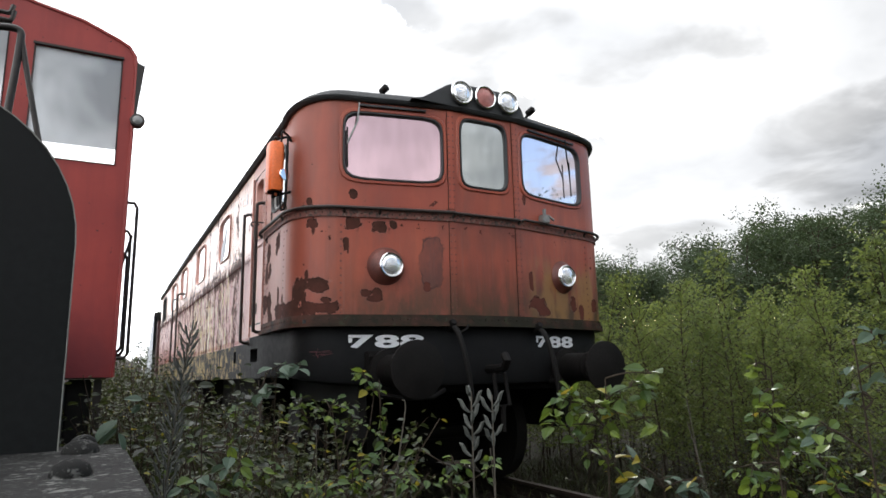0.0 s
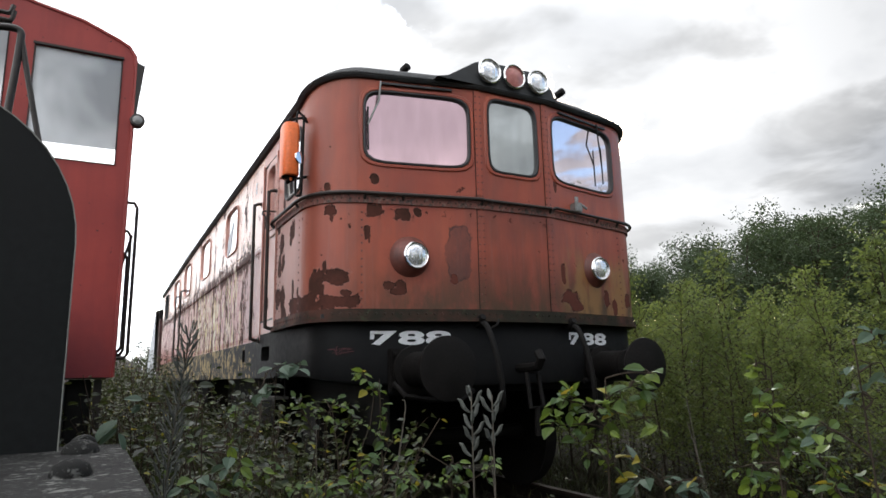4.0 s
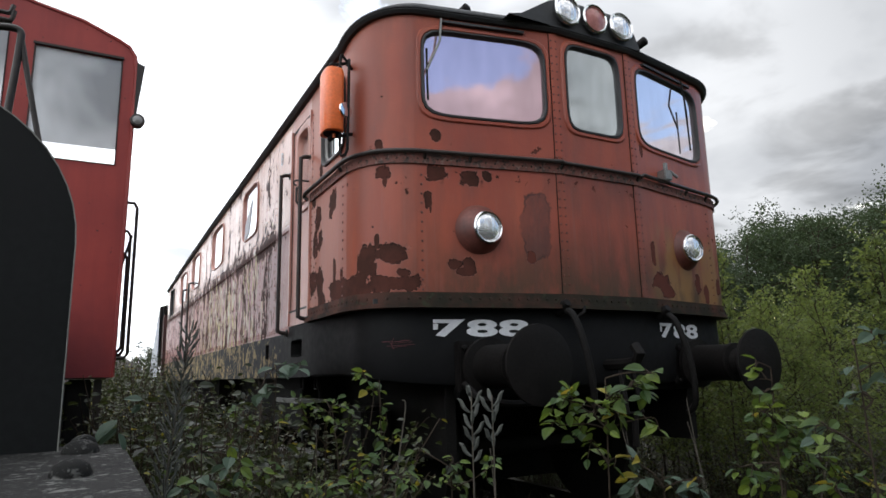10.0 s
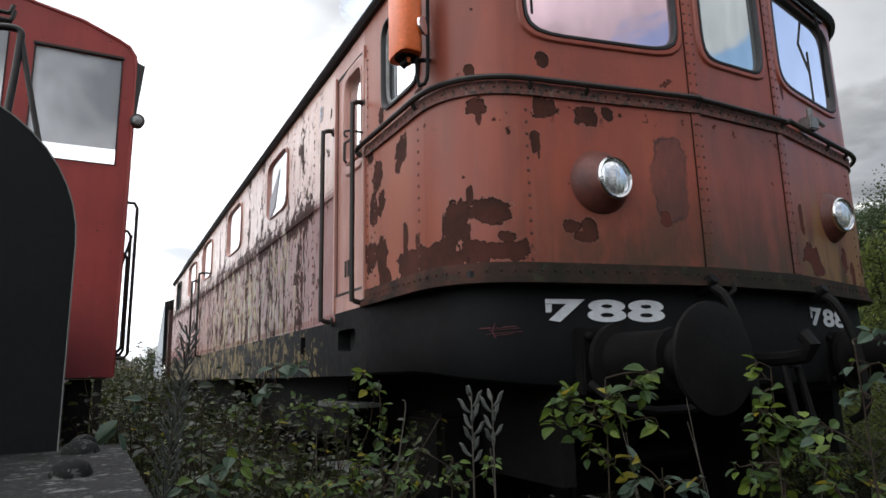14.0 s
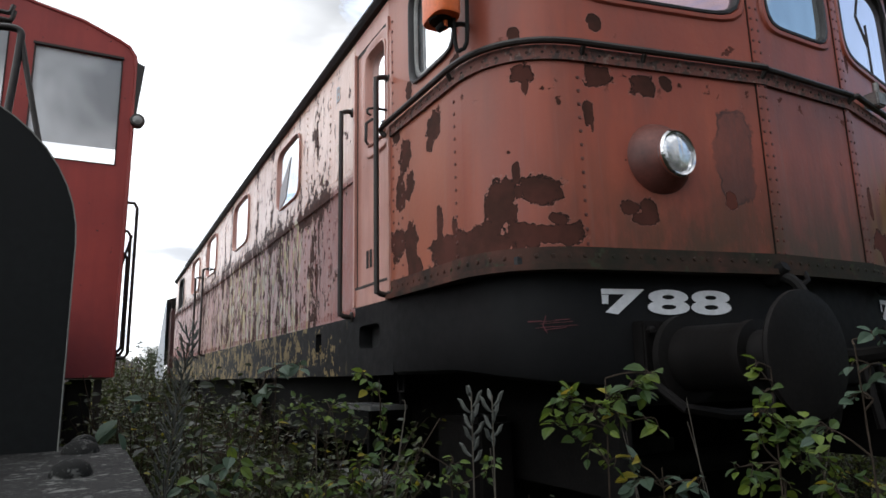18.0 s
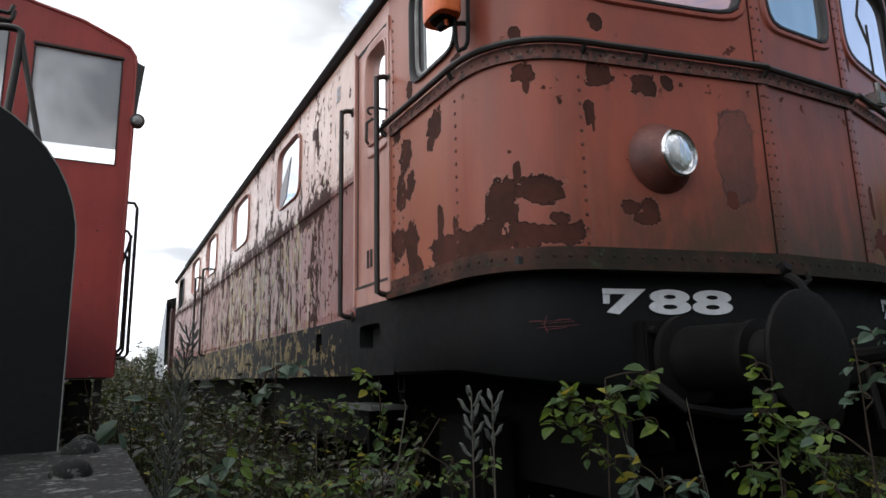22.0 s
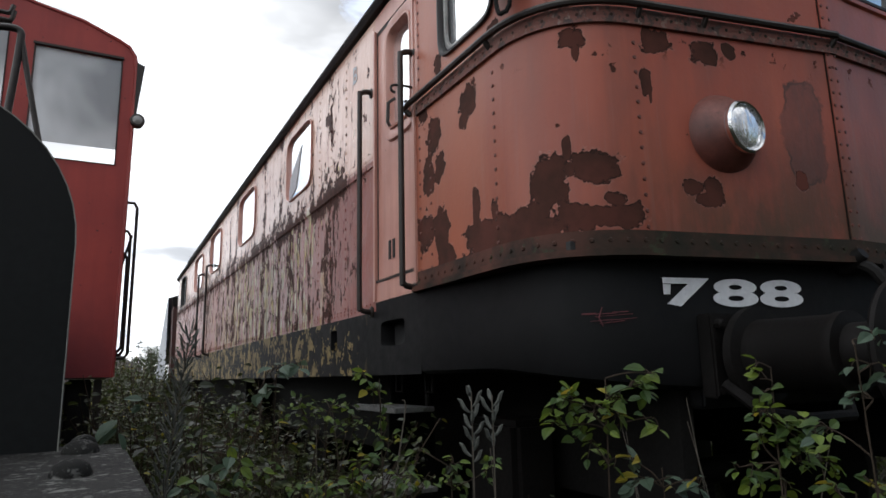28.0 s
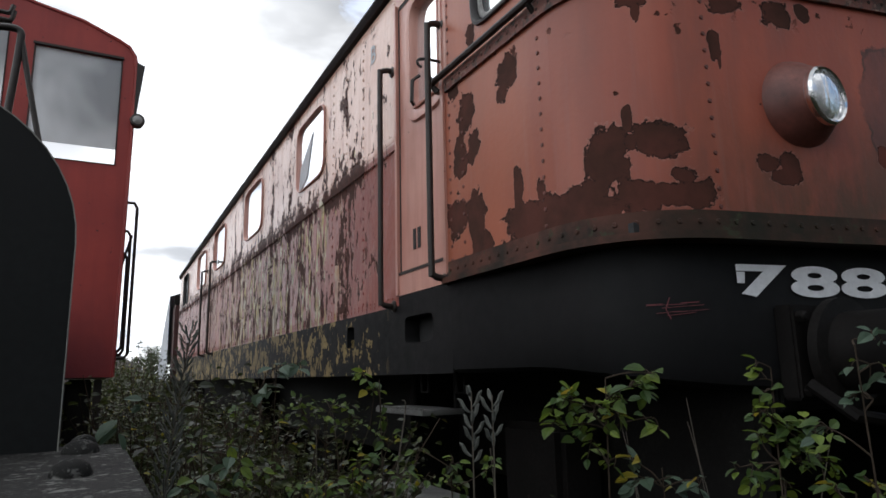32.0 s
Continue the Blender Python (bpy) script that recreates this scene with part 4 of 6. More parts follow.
    for k, x in enumerate((-0.24, 0.0, 0.24)):
        m = pose(cx + x, -0.03, 3.395, 90, 0, 0)
        part("roof_lamp", Geo().lathe([(0.1, -0.06), (0.102, 0.02), (0.109, 0.03), (0.109, 0.05), (0.098, 0.058), (0.090, 0.052), (0.088, 0.04), (0.085, 0.03)], m, 32), "chrome", fair, "round roof lamp with chrome rim")
        lens(fair, m, 0.091, 0.04, "redlens" if k == 1 else None)
    # whistles on the roof
    for x, y, z in ((-0.80, 0.45, 3.40), (0.56, 0.12, 3.31)):
        g = Geo().tube([(x, y, z - 0.15), (x, y, z + 0.06), (x + 0.03, y - 0.03, z + 0.12)], 0.014, 6)
        g.lathe([(0.02, -0.04), (0.032, -0.03), (0.034, 0.04), (0.02, 0.05)], pose(x + 0.03, y - 0.03, z + 0.12, 70, 0, 20), 12)
        P("whistle", g, "black", "small roof whistle")
    for a0_, a1_ in ((-1.12, -0.55), (0.5, 1.15)):
        P("drip_rail", band(Geo(), a0_, a1_, 3.198, 3.214, 0.0, 0.03), "roof", "thin dark drip rail")
    br_ = P("lamp_bracket", Geo().box((0.60, -0.02, 2.33), (0.68, 0.06, 2.41), 0.008), "step", "small grey lamp bracket on the belt")
    part("bracket_pin", Geo().tube([(0.66, -0.01, 2.40), (0.72, -0.02, 2.36)], 0.012, 8).tube([(0.63, 0.0, 2.40), (0.63, 0.0, 2.46)], 0.016, 8), "step", br_)
    # wipers
    for s in (-1, 1):
        ax = -1.12 if s < 0 else 1.02
        p0, nr = plan(ax, 0.03)
        top = Vector((p0.x, p0.y, 3.22))
        pm = at(ax - 0.10 * (1 if s < 0 else -0.4), 2.86, 0.03)
        arm = P("wiper", Geo().tube([top, at(ax - 0.02, 3.05, 0.055), pm], 0.008, 6), "step" if s < 0 else "black", "windscreen wiper arm")
        part("blade", Geo().tube([pm + Vector((0, 0, 0.14)), pm, pm + Vector((0.004, 0, -0.2))], 0.007, 6), "black", arm, "black wiper blade")
    # grille vents in the door, handles
    for k in (0, 1):
        P("door_vent", Geo().box((-1.576, 1.60 + k * 0.05, 1.60), (-1.55, 1.628 + k * 0.05, 1.70)), "inside", "dark slot")
    # handrails beside the doors
    for y, z0, z1 in ((1.895, 1.345, 2.62), (1.335, 1.41, 2.605), (7.45, 1.32, 2.48), (8.15, 1.32, 2.46)):
        o = -HALF - 0.075
        path = smooth_path([(-HALF, y, z1), (o + 0.045, y, z1 + 0.004), (o + 0.008, y, z1 - 0.012), (o, y, z1 - 0.06), (o, y, (z0 + z1) / 2), (o, y, z0 + 0.06), (o + 0.008, y, z0 + 0.012), (o + 0.045, y, z0), (-HALF, y, z0)], 3)
        hr = P("handrail", Geo().tube(path, 0.015, 10), "rail", "long dark iron handrail")
        for z in (z0, z1):
            part("rail_foot", Geo().lathe([(0.03, 0), (0.03, 0.008), (0.02, 0.014)], pose(-HALF + 0.001, y, z, 0, -90, 0), 12), "rail", hr)
    P("rail_hook", Geo().tube(smooth_path([(-HALF, 1.335, 2.42), (-HALF - 0.07, 1.335, 2.42), (-HALF - 0.115, 1.345, 2.415), (-HALF - 0.12, 1.345, 2.39), (-HALF - 0.10, 1.345, 2.38)], 3), 0.007, 6), "rail", "small iron hook on the handrail")
    P("door_handle", Geo().tube([(-HALF, 1.62, 2.31), (-HALF - 0.03, 1.60, 2.33), (-HALF - 0.035, 1.58, 2.43), (-HALF, 1.57, 2.46)], 0.01, 6), "rail")
    # orange mirror shell on its bracket
    br = Geo().tube(smooth_path([at(-side_a(0.52), 2.97, 0.0), (-1.63, 0.47, 2.985), (-1.665, 0.45, 2.95), (-1.665, 0.45, 2.46), (-1.662, 0.44, 2.335), (-1.65, 0.42, 2.325), (-1.638, 0.41, 2.34), (-1.632, 0.40, 2.42), (-1.625, 0.40, 2.95)], 4), 0.009, 8)
    mir = P("wing_mirror", br, "black", "wing mirror on an iron bracket with an orange back")
    part("stay", Geo().tube([at(-side_a(0.50), 2.50, 0.0), (-1.62, 0.47, 2.475), (-1.70, 0.48, 2.45)], 0.011, 8), "black", mir)
    part("stay", Geo().tube([at(-side_a(0.50), 2.94, 0.0), (-1.62, 0.47, 2.955), (-1.70, 0.48, 2.93)], 0.011, 8), "black", mir)
    for z in (2.45, 2.93):
        part("clamp", Geo().lathe([(0.010, -0.024), (0.017, -0.02), (0.018, 0.016), (0.011, 0.024)], pose(-1.705, 0.49, z, 70, 0, 20), 12), "black", mir, "black clamp nut")
    shell = Geo()
    rows = []
    for z, k in ((2.478, 0.95), (2.49, 1), (2.86, 1), (2.885, 0.9), (2.893, 0.7)):
        rows.append([Vector((-1.705, 0.49, z)) + Vector((0.062 * k * math.copysign(abs(math.cos(q)) ** 0.6, math.cos(q)), 0.095 * k * math.copysign(abs(math.sin(q)) ** 0.6, math.sin(q)), 0)) for q in [2 * math.pi * j / 28 for j in range(28)]])
    shell.grid(rows, True)
    shell.f += [tuple(range(28))[::-1], tuple(112 + j for j in range(28))]
    part("mirror_back", shell, "orange", mir, "bright orange mirror back")
    part("mirror_foot", Geo().lathe([(0.05, 2.470), (0.054, 2.478), (0.05, 2.482)], pose(-1.705, 0.49, 0), 20), "black", mir, "black underside of the mirror")
    part("mirror_knob", Geo().tube([(-1.697, 0.47, 2.478), (-1.697, 0.47, 2.445)], 0.011, 10), "orange", mir, "orange knob below the mirror")
    part("mirror_face", Geo().lathe([(0.001, 0.006), (0.046, 0.004), (0.050, -0.004), (0.046, -0.012), (0.001, -0.014)], pose(-1.645, 0.395, 2.61, 86, 0, 22), 28), "mirror", mir, "round convex mirror glass")
    # skirt below the floor
    inset = -0.055
    sk = Geo()
    rows = []

    def tuck(a):
        """How far the skirt stands in: flush on the sides, under the lip at the nose."""
        t = min(1, max(0, (side_a(1.30) - abs(a)) / 0.75))
        return inset * t * t * (3 - 2 * t)

    for a in arcs(-side_a(1.30), side_a(1.30), [-0.7, 0.7] + [s_ * side_a(y) for s_ in (-1, 1) for y in (0.7, 0.8, 0.9, 1.0, 1.1, 1.2)]):
        d = tuck(a)
        lo = 0.905 + 0.10 * min(1, max(0, (abs(a) - 0.9) / 1.1))
        k = 0.15 + 0.85 * d / inset
        rows.append([at(a, 1.40, d - 0.01 * k), at(a, 1.385, d), at(a, 1.14, d + 0.004 * k), at(a, lo + 0.06, d - 0.002 * k), at(a, lo + 0.015, d - 0.02 * k), at(a, lo, d - 0.02 - 0.05 * k), at(a, 1.3, d - 0.09)])
    sk.grid(rows)
    P("front_skirt", sk, "skirt", "black curved front skirt below the floor")
    hl = (-side_a(1.775), -side_a(1.475), 1.15, 1.28)
    h2 = (-side_a(2.59), -side_a(2.47), 1.158, 1.288)
    P("side_skirt", wall(Geo(), -side_a(LEN - 0.6), -side_a(1.86), 1.005, 1.342, [(*h2, 0.02)], None, 0.08), "skirt", "dark side sill with ochre flaking paint")
    P("side_skirt", wall(Geo(), -side_a(1.86), -side_a(1.30), 1.005, 1.388, [(*hl, 0.02)], None, 0.08), "skirt", "black side sill with a square pocket")
    P("far_skirt", wall(Geo(), side_a(1.3), side_a(LEN - 0.6), 1.01, 1.36), "skirt")
    P("pocket", Geo().box((-1.50, 1.44, 1.1), (-1.42, 2.65, 1.33)), "inside", "dark recess")
    # running number, both ends of the beam
    for ac, w in ((-0.885, 0.61), (0.80, 0.50)):
        g = Geo()
        for k, d in enumerate("788"):
            V, F = text_mesh(d, w * (0.322, 0.325, 0.325)[k], 0.102, 0.034)
            a0 = ac - w / 2 + (0.0, 0.338, 0.674)[k] * w
            g.add([at(a0 + v[0], 1.218 + v[1], inset + 0.009) for v in V], F)
            if k == 0:
                q = [(0, 0.042), (w * 0.045, 0.042), (w * 0.052, 0.078), (0, 0.078)]
                g.add([at(a0 + x_, 1.218 + z_, inset + 0.0095) for x_, z_ in q], [(0, 1, 2, 3)])
        P("number", g, "white", "white painted running number 788", False)
    ck = Geo()
    for k in range(5):
        a, z = -1.56 + 0.16 * random.random(), 1.16 + 0.10 * random.random()
        ck.tube([at(a, z, inset + 0.009), at(a + 0.05 + 0.1 * random.random(), z + 0.01 * random.random(), inset + 0.009)], 0.0011, 4)
    ck.tube([at(-1.52, 1.195, inset + 0.010), at(-1.34, 1.20, inset + 0.010)], 0.0016, 4)
    ck.tube([at(-1.44, 1.215, inset + 0.010), at(-1.455, 1.18, inset + 0.010), at(-1.44, 1.15, inset + 0.010)], 0.0016, 4)
    P("chalk_mark", ck, "chalk", "faded red chalk scribble")
    # buffers
    for s in (-1, 1):
        x = s * 0.87
        m = pose(x, 0.10, 1.04, 90, 0, 0)
        b = P("buffer", Geo().lathe([(0.17, 0), (0.17, 0.03), (0.125, 0.035), (0.12, 0.30), (0.128, 0.31), (0.128, 0.34), (0.09, 0.345), (0.088, 0.46)], m, 32), "iron", "black round buffer")
        part("buffer_head", Geo().lathe([(0.07, 0.42), (0.12, 0.455), (0.205, 0.49), (0.212, 0.50), (0.210, 0.512), (0.16, 0.525), (0.001, 0.533)], m, 48), "iron", b, "wide convex buffer plate")
        part("flange", Geo().box((x - 0.17, 0.135, 0.90), (x + 0.17, 0.20, 1.19), 0.008), "iron", b)
        for dx in (-0.14, 0.14):
            for dz in (-0.14, 0.14):
                part("bolt", Geo().lathe([(0.018, 0), (0.018, 0.02), (0.01, 0.026)], pose(x + dx, 0.135, 1.04 + dz * 0.8, 90, 0, 0), 6), "iron", b)
    # beam, hook, screw coupling and hoses
    P("buffer_beam", Geo().box((-1.0, 0.23, 0.86), (1.0, 0.30, 1.24), 0.01), "skirt", "black buffer beam")
    hook = Geo().tube([(0, 0.15, 1.04), (0, -0.1, 1.04), (0, -0.2, 1.05), (0, -0.24, 1.10), (0, -0.20, 1.15)], 0.035, 8)
    P("draw_hook", hook, "iron", "forged draw hook")
    P("coupling", Geo().tube([(-0.05, -0.12, 1.0), (-0.06, -0.16, 0.75), (0.06, -0.16, 0.75), (0.05, -0.12, 1.0)], 0.018, 8, True).tube([(0, -0.16, 0.75), (0, -0.15, 0.55)], 0.022, 8), "iron")
    for x, top, dx in ((-0.36, 1.39, 0.10), (0.50, 1.38, 0.10)):
        pts = [(x, 0.02, top), (x + dx * 0.15, -0.06, top - 0.05), (x + dx * 0.45, -0.11, top - 0.22), (x + dx * 0.8, -0.12, top - 0.42), (x + dx * 1.1, -0.09, top - 0.6), (x + dx * 1.4, 0.0, top - 0.66)]
        h = P("brake_hose", Geo().tube(smooth_path(pts, 4), 0.022, 8), "black", "hanging black brake hose")
        part("hose_coupling", Geo().lathe([(0.03, -0.05), (0.036, -0.03), (0.036, 0.03), (0.024, 0.06)], pose(x, 0.02, top, 60, 0, 0), 12), "iron", h)
    P("lifting_chain", Geo().tube([(-0.36, 0.01, 1.37), (-0.30, -0.04, 1.33), (-0.25, -0.05, 1.36), (-0.22, -0.02, 1.40)], 0.012, 6), "iron")
    # step below the door, axle box and brake rigging
    st = P("footstep", Geo().box((-1.60, 1.56, 0.82), (-1.38, 2.10, 0.845), 0.004), "step", "chequered metal footstep")
    for k in range(12):
        part("tread_stud", Geo().box((-1.602, 1.58 + k * 0.043, 0.845), (-1.58, 1.60 + k * 0.043, 0.853)), "step", st)
    for y in (1.6, 2.06):
        part("step_hanger", Geo().tube([(-1.40, y, 1.02), (-1.40, y, 0.83)], 0.014, 6), "black", st)
    P("lower_footstep", Geo().box((-1.60, 1.5, 0.45), (-1.40, 2.1, 0.47), 0.004), "step")
    for y in (1.38, 1.72):
        P("hanger_loop", Geo().tube([(-1.50, y - 0.035, 1.03), (-1.50, y - 0.035, 0.92), (-1.50, y + 0.035, 0.92), (-1.50, y + 0.035, 1.03)], 0.008, 6), "iron")
    P("axle_box", Geo().box((-1.32, 0.95, 0.35), (-1.10, 1.35, 0.80), 0.03), "iron", "black worn axle box")
    # added black sheets block the bright gap below the frame
    for y in (2.2, 6.2):
        P("underside_blocker", Geo().box((-1.35, y, 0.03), (1.35, y + 0.04, 1.1), 0.005), "black", "added black sheet that keeps the underside dark")
    P("frame", Geo().box((-1.05, 0.3, 0.5), (-0.98, LEN - 0.3, 1.05)).box((0.98, 0.3, 0.5), (1.05, LEN - 0.3, 1.05)).box((-1.4, 0.9, 1.1), (1.4, LEN - 0.9, 1.3)), "black", "black plate frame")
    P("pilot_bar", Geo().tube([(-1.02, 0.12, 0.95), (-0.98, 0.02, 0.86), (-0.80, -0.02, 0.83), (-0.55, -0.02, 0.83), (-0.40, 0.08, 0.88)], 0.02, 8), "iron")
    for y in (1.15, 3.0, 5.4, 7.4, 9.6):
        for x in (-0.76, 0.76):
            wheel_at(loco, x, y)
    for y in (1.15, 3.0, 5.4, 7.4, 9.6):
        P("axle", Geo().tube([(-0.76, y, 0.46), (0.76, y, 0.46)], 0.07, 10), "black")
    # floor and bulkheads close the shell
    P("floor", Geo().box((-1.5, 0.3, 1.40), (1.5, LEN - 0.3, 1.44)), "inside")
    P("bulkhead", Geo().box((-1.5, 2.2, 1.44), (1.5, 2.25, 3.05)), "inside")
    # letter on the cab side
    V, F = text_mesh("B", 0.07, 0.11, 0.02)
    P("letter", Geo().add([at(-side_a(2.20) + v[0], 2.80 + v[1], 0.003) for v in V], F), "curtain", "pale painted letter B", False)
    return loco


def build_wagon():
    """The red vehicle coupled behind."""
    w = thing("coupled_wagon", "dull red vehicle with a rounded roof coupled behind the locomotive", "wagon")
    y0 = LEN + 0.35
    sec = [(-1.55, 1.05), (-1.56, 2.35)] + [(-1.56 * math.cos(q), 2.35 + 0.62 * math.sin(q)) for q in [math.pi * k / 18 for k in range(1, 18)]] + [(1.56, 2.35), (1.55, 1.05)]
    g = Geo()
    g.grid([[Vector((x, y, z)) for x, z in sec] for y in (y0, y0 + 0.01, y0 + 0.35)])
    g.f.append(tuple(range(len(sec))))
    part("end_wall", g, "wagon", w, "dull brown-red end wall with a rounded top")
    # sunlit sheen of the wagon's side, as a pale body that sweeps down behind the end
    rows = []
    for k in range(9):
        t = k / 8
        top = 2.62 - 1.35 * t ** 1.3
        rows.append([Vector((-1.62, y0 + 0.3 + 1.7 * t, 1.0)), Vector((-1.63, y0 + 0.3 + 1.7 * t, top)), Vector((-1.2, y0 + 0.3 + 1.7 * t, top + 0.15)), Vector((1.2, y0 + 0.3 + 1.7 * t, top + 0.15)), Vector((1.62, y0 + 0.3 + 1.7 * t, top)), Vector((1.62, y0 + 0.3 + 1.7 * t, 1.0))])
    part("wagon_body", Geo().grid(rows), "curtain", w, "sloping body, coloured pale for its sunlit side")
    part("end_lamp", Geo().box((-1.58, y0 - 0.05, 2.42), (-1.40, y0 - 0.002, 2.60), 0.01), "black", w, "black lamp box")
    part("underframe", Geo().box((-1.4, y0 - 0.4, 0.6), (1.4, y0 + 1.9, 1.05), 0.02), "black", w)
    part("axle", Geo().tube([(-0.8, y0 + 1.0, 0.46), (0.8, y0 + 1.0, 0.46)], 0.42, 20), "black", w)
    return w


def outward(g, c):
    """Turns faces to look away from c."""
    c = Vector(c)
    for k, q in enumerate(g.f):
        p = [Vector(g.v[i]) for i in q]
        if (p[1] - p[0]).cross(p[2] - p[0]).dot(sum(p, Vector()) / len(p) - c) < 0:
            g.f[k] = tuple(reversed(q))
    return g


def geo_in(g, d):
    """Moves a left-side piece in by d."""
    g.v = [(v[0] + d, v[1], v[2]) for v in g.v]


def prism(pts, up):
    up = Vector(up)
    n = len(pts)
    V = list(pts) + [p + up for p in pts]
    return V, [tuple(range(n))[::-1], tuple(range(n, 2 * n))] + [(k, (k + 1) % n, n + (k + 1) % n, n + k) for k in range(n)]


def smooth_path(pts, k=4):
    pts = [Vector(p) for p in pts]
    out = []
    for i in range(len(pts) - 1):
        p0, p1, p2, p3 = pts[max(0, i - 1)], pts[i], pts[i + 1], pts[min(len(pts) - 1, i + 2)]
        for j in range(k):
            t = j / k
            out.append(0.5 * ((2 * p1) + (p2 - p0) * t + (2 * p0 - 5 * p1 + 4 * p2 - p3) * t * t + (3 * p1 - p0 - 3 * p2 + p3) * t ** 3))
    return out + [pts[-1]]


def lens(parent, m, r, h, mat=None):
    """A reflector bowl behind a faintly ribbed, clear lens."""
    if mat:
        part("lens", Geo().lathe([(r, h - 0.02), (r, h), (r * 0.7, h + 0.012), (0.001, h + 0.018)], m, 28), mat, parent, "faded red lens")
        return
    part("reflector", Geo().lathe([(r, h), (r * 0.8, h - 0.03), (r * 0.4, h - 0.055), (0.001, h - 0.06)], m, 28), "reflector", parent, "silver reflector bowl")
    part("lens", Geo().lathe([(r, h + 0.001), (r * 0.95, h + 0.006), (r * 0.6, h + 0.016), (0.001, h + 0.02)], m, 28), LENS, parent, "clear ribbed lens")
    part("bulb", Geo().lathe([(0.001, -0.05), (0.012, -0.04), (0.014, -0.02), (0.001, 0.0)], m @ pose(0, 0, h), 10), "chrome", parent)


def lens_glass():
    n = Nodes("ribbed_lens_glass")
    x = n.xyz()
    v = n.noise(30, None, 3)
    n.set(n.mix(n.step(v, 0.4, 0.6), (0.74, 0.75, 0.77), (0.97, 0.97, 0.97)), 0.2, 0.75)
    n.bump(n.math("ADD", n.math("MULTIPLY", n.math("SINE", n.math("MULTIPLY", x[0], 240.0)), 0.25), n.math("MULTIPLY", v, 2.0)), 0.35, 0.004)
    return n.m


LENS = lens_glass()


def roof_edge():
    g = Geo()
    rows = []
    for a in arcs(-2 * A_MID + 0.01, 2 * A_MID - 0.01, []):
        z = ztop(a)
        rows.append([at(a, z - 0.03, -0.02), at(a, z - 0.03, 0.024), at(a, z - 0.012, 0.042), at(a, z + 0.010, 0.040), at(a, z + 0.020, -0.02)])
    g.grid(rows, True)
    return g


def roof_top():
    g = Geo()
    st = arcs(-2 * A_MID + 0.01, 2 * A_MID - 0.01)
    rows = []
    for k, h in ((0.0, 0.018), (0.012, 0.060), (0.035, 0.088), (0.10, 0.125), (0.25, 0.17), (0.6, 0.21), (1.0, 0.22)):
        r = []
        for a in st:
            p = at(a, ztop(a))
            r.append(Vector((p.x * (1 - k), LEN / 2 + (p.y - LEN / 2) * (1 - k * 0.22), p.z + h)))
        rows.append(r)
    return g.grid(rows)


# ---- plants ----
def basis(d, rnd):
    d = Vector(d).normalized()
    s = d.orthogonal().normalized()
    s = Matrix.Rotation(rnd.uniform(0, 6.283), 3, d) @ s
    return d, s, d.cross(s)


LEAF_V = np.array([(0, 0, 0), (0.25, 0.21, 0.07), (0.31, 0.44, 0.08), (0.20, 0.76, 0.02), (0, 1.02, -0.12), (-0.20, 0.76, 0.02), (-0.31, 0.44, 0.08), (-0.25, 0.21, 0.07), (0, 0.5, -0.02)])
LEAF_F = [(0, 1, 8), (1, 2, 8), (2, 3, 8), (3, 4, 8), (4, 5, 8), (5, 6, 8), (6, 7, 8), (7, 0, 8)]
CARD_V = np.array([(0, 0, 0), (0.36, 0.5, 0.08), (0, 1, -0.05), (-0.36, 0.5, 0.08)])
CARD_F = [(0, 1, 2), (0, 2, 3)]


def leaves(geo, spots, size, rnd, card=False, droop=0.3):
    """Leaves at spots (place, direction); each is a folded blade of its own."""
    T, F = (CARD_V, CARD_F) if card else (LEAF_V, LEAF_F)
    for p, d in spots:
        d = Vector(d).normalized()
        d = (d + Vector((0, 0, -droop * rnd.random()))).normalized()
        side = d.cross(Vector((rnd.gauss(0, 0.55), rnd.gauss(-0.35, 0.55), 1))).normalized()
        up = side.cross(d)
        k = size * rnd.uniform(0.6, 1.25)
        R = np.array([side[:], d[:], up[:]]) * k
        geo.add((T @ R + np.array(p[:])).tolist(), F)
    return geo


def branch_path(p, d, length, rnd, n=5, sag=0.1, wob=0.12):
    p, d = Vector(p), Vector(d).normalized()
    out = [p.copy()]
    for k in range(n):
        d = (d + Vector((rnd.gauss(0, wob), rnd.gauss(0, wob), rnd.gauss(0, wob) - sag / n))).normalized()
        p = p + d * length / n
        out.append(p.copy())
    return out


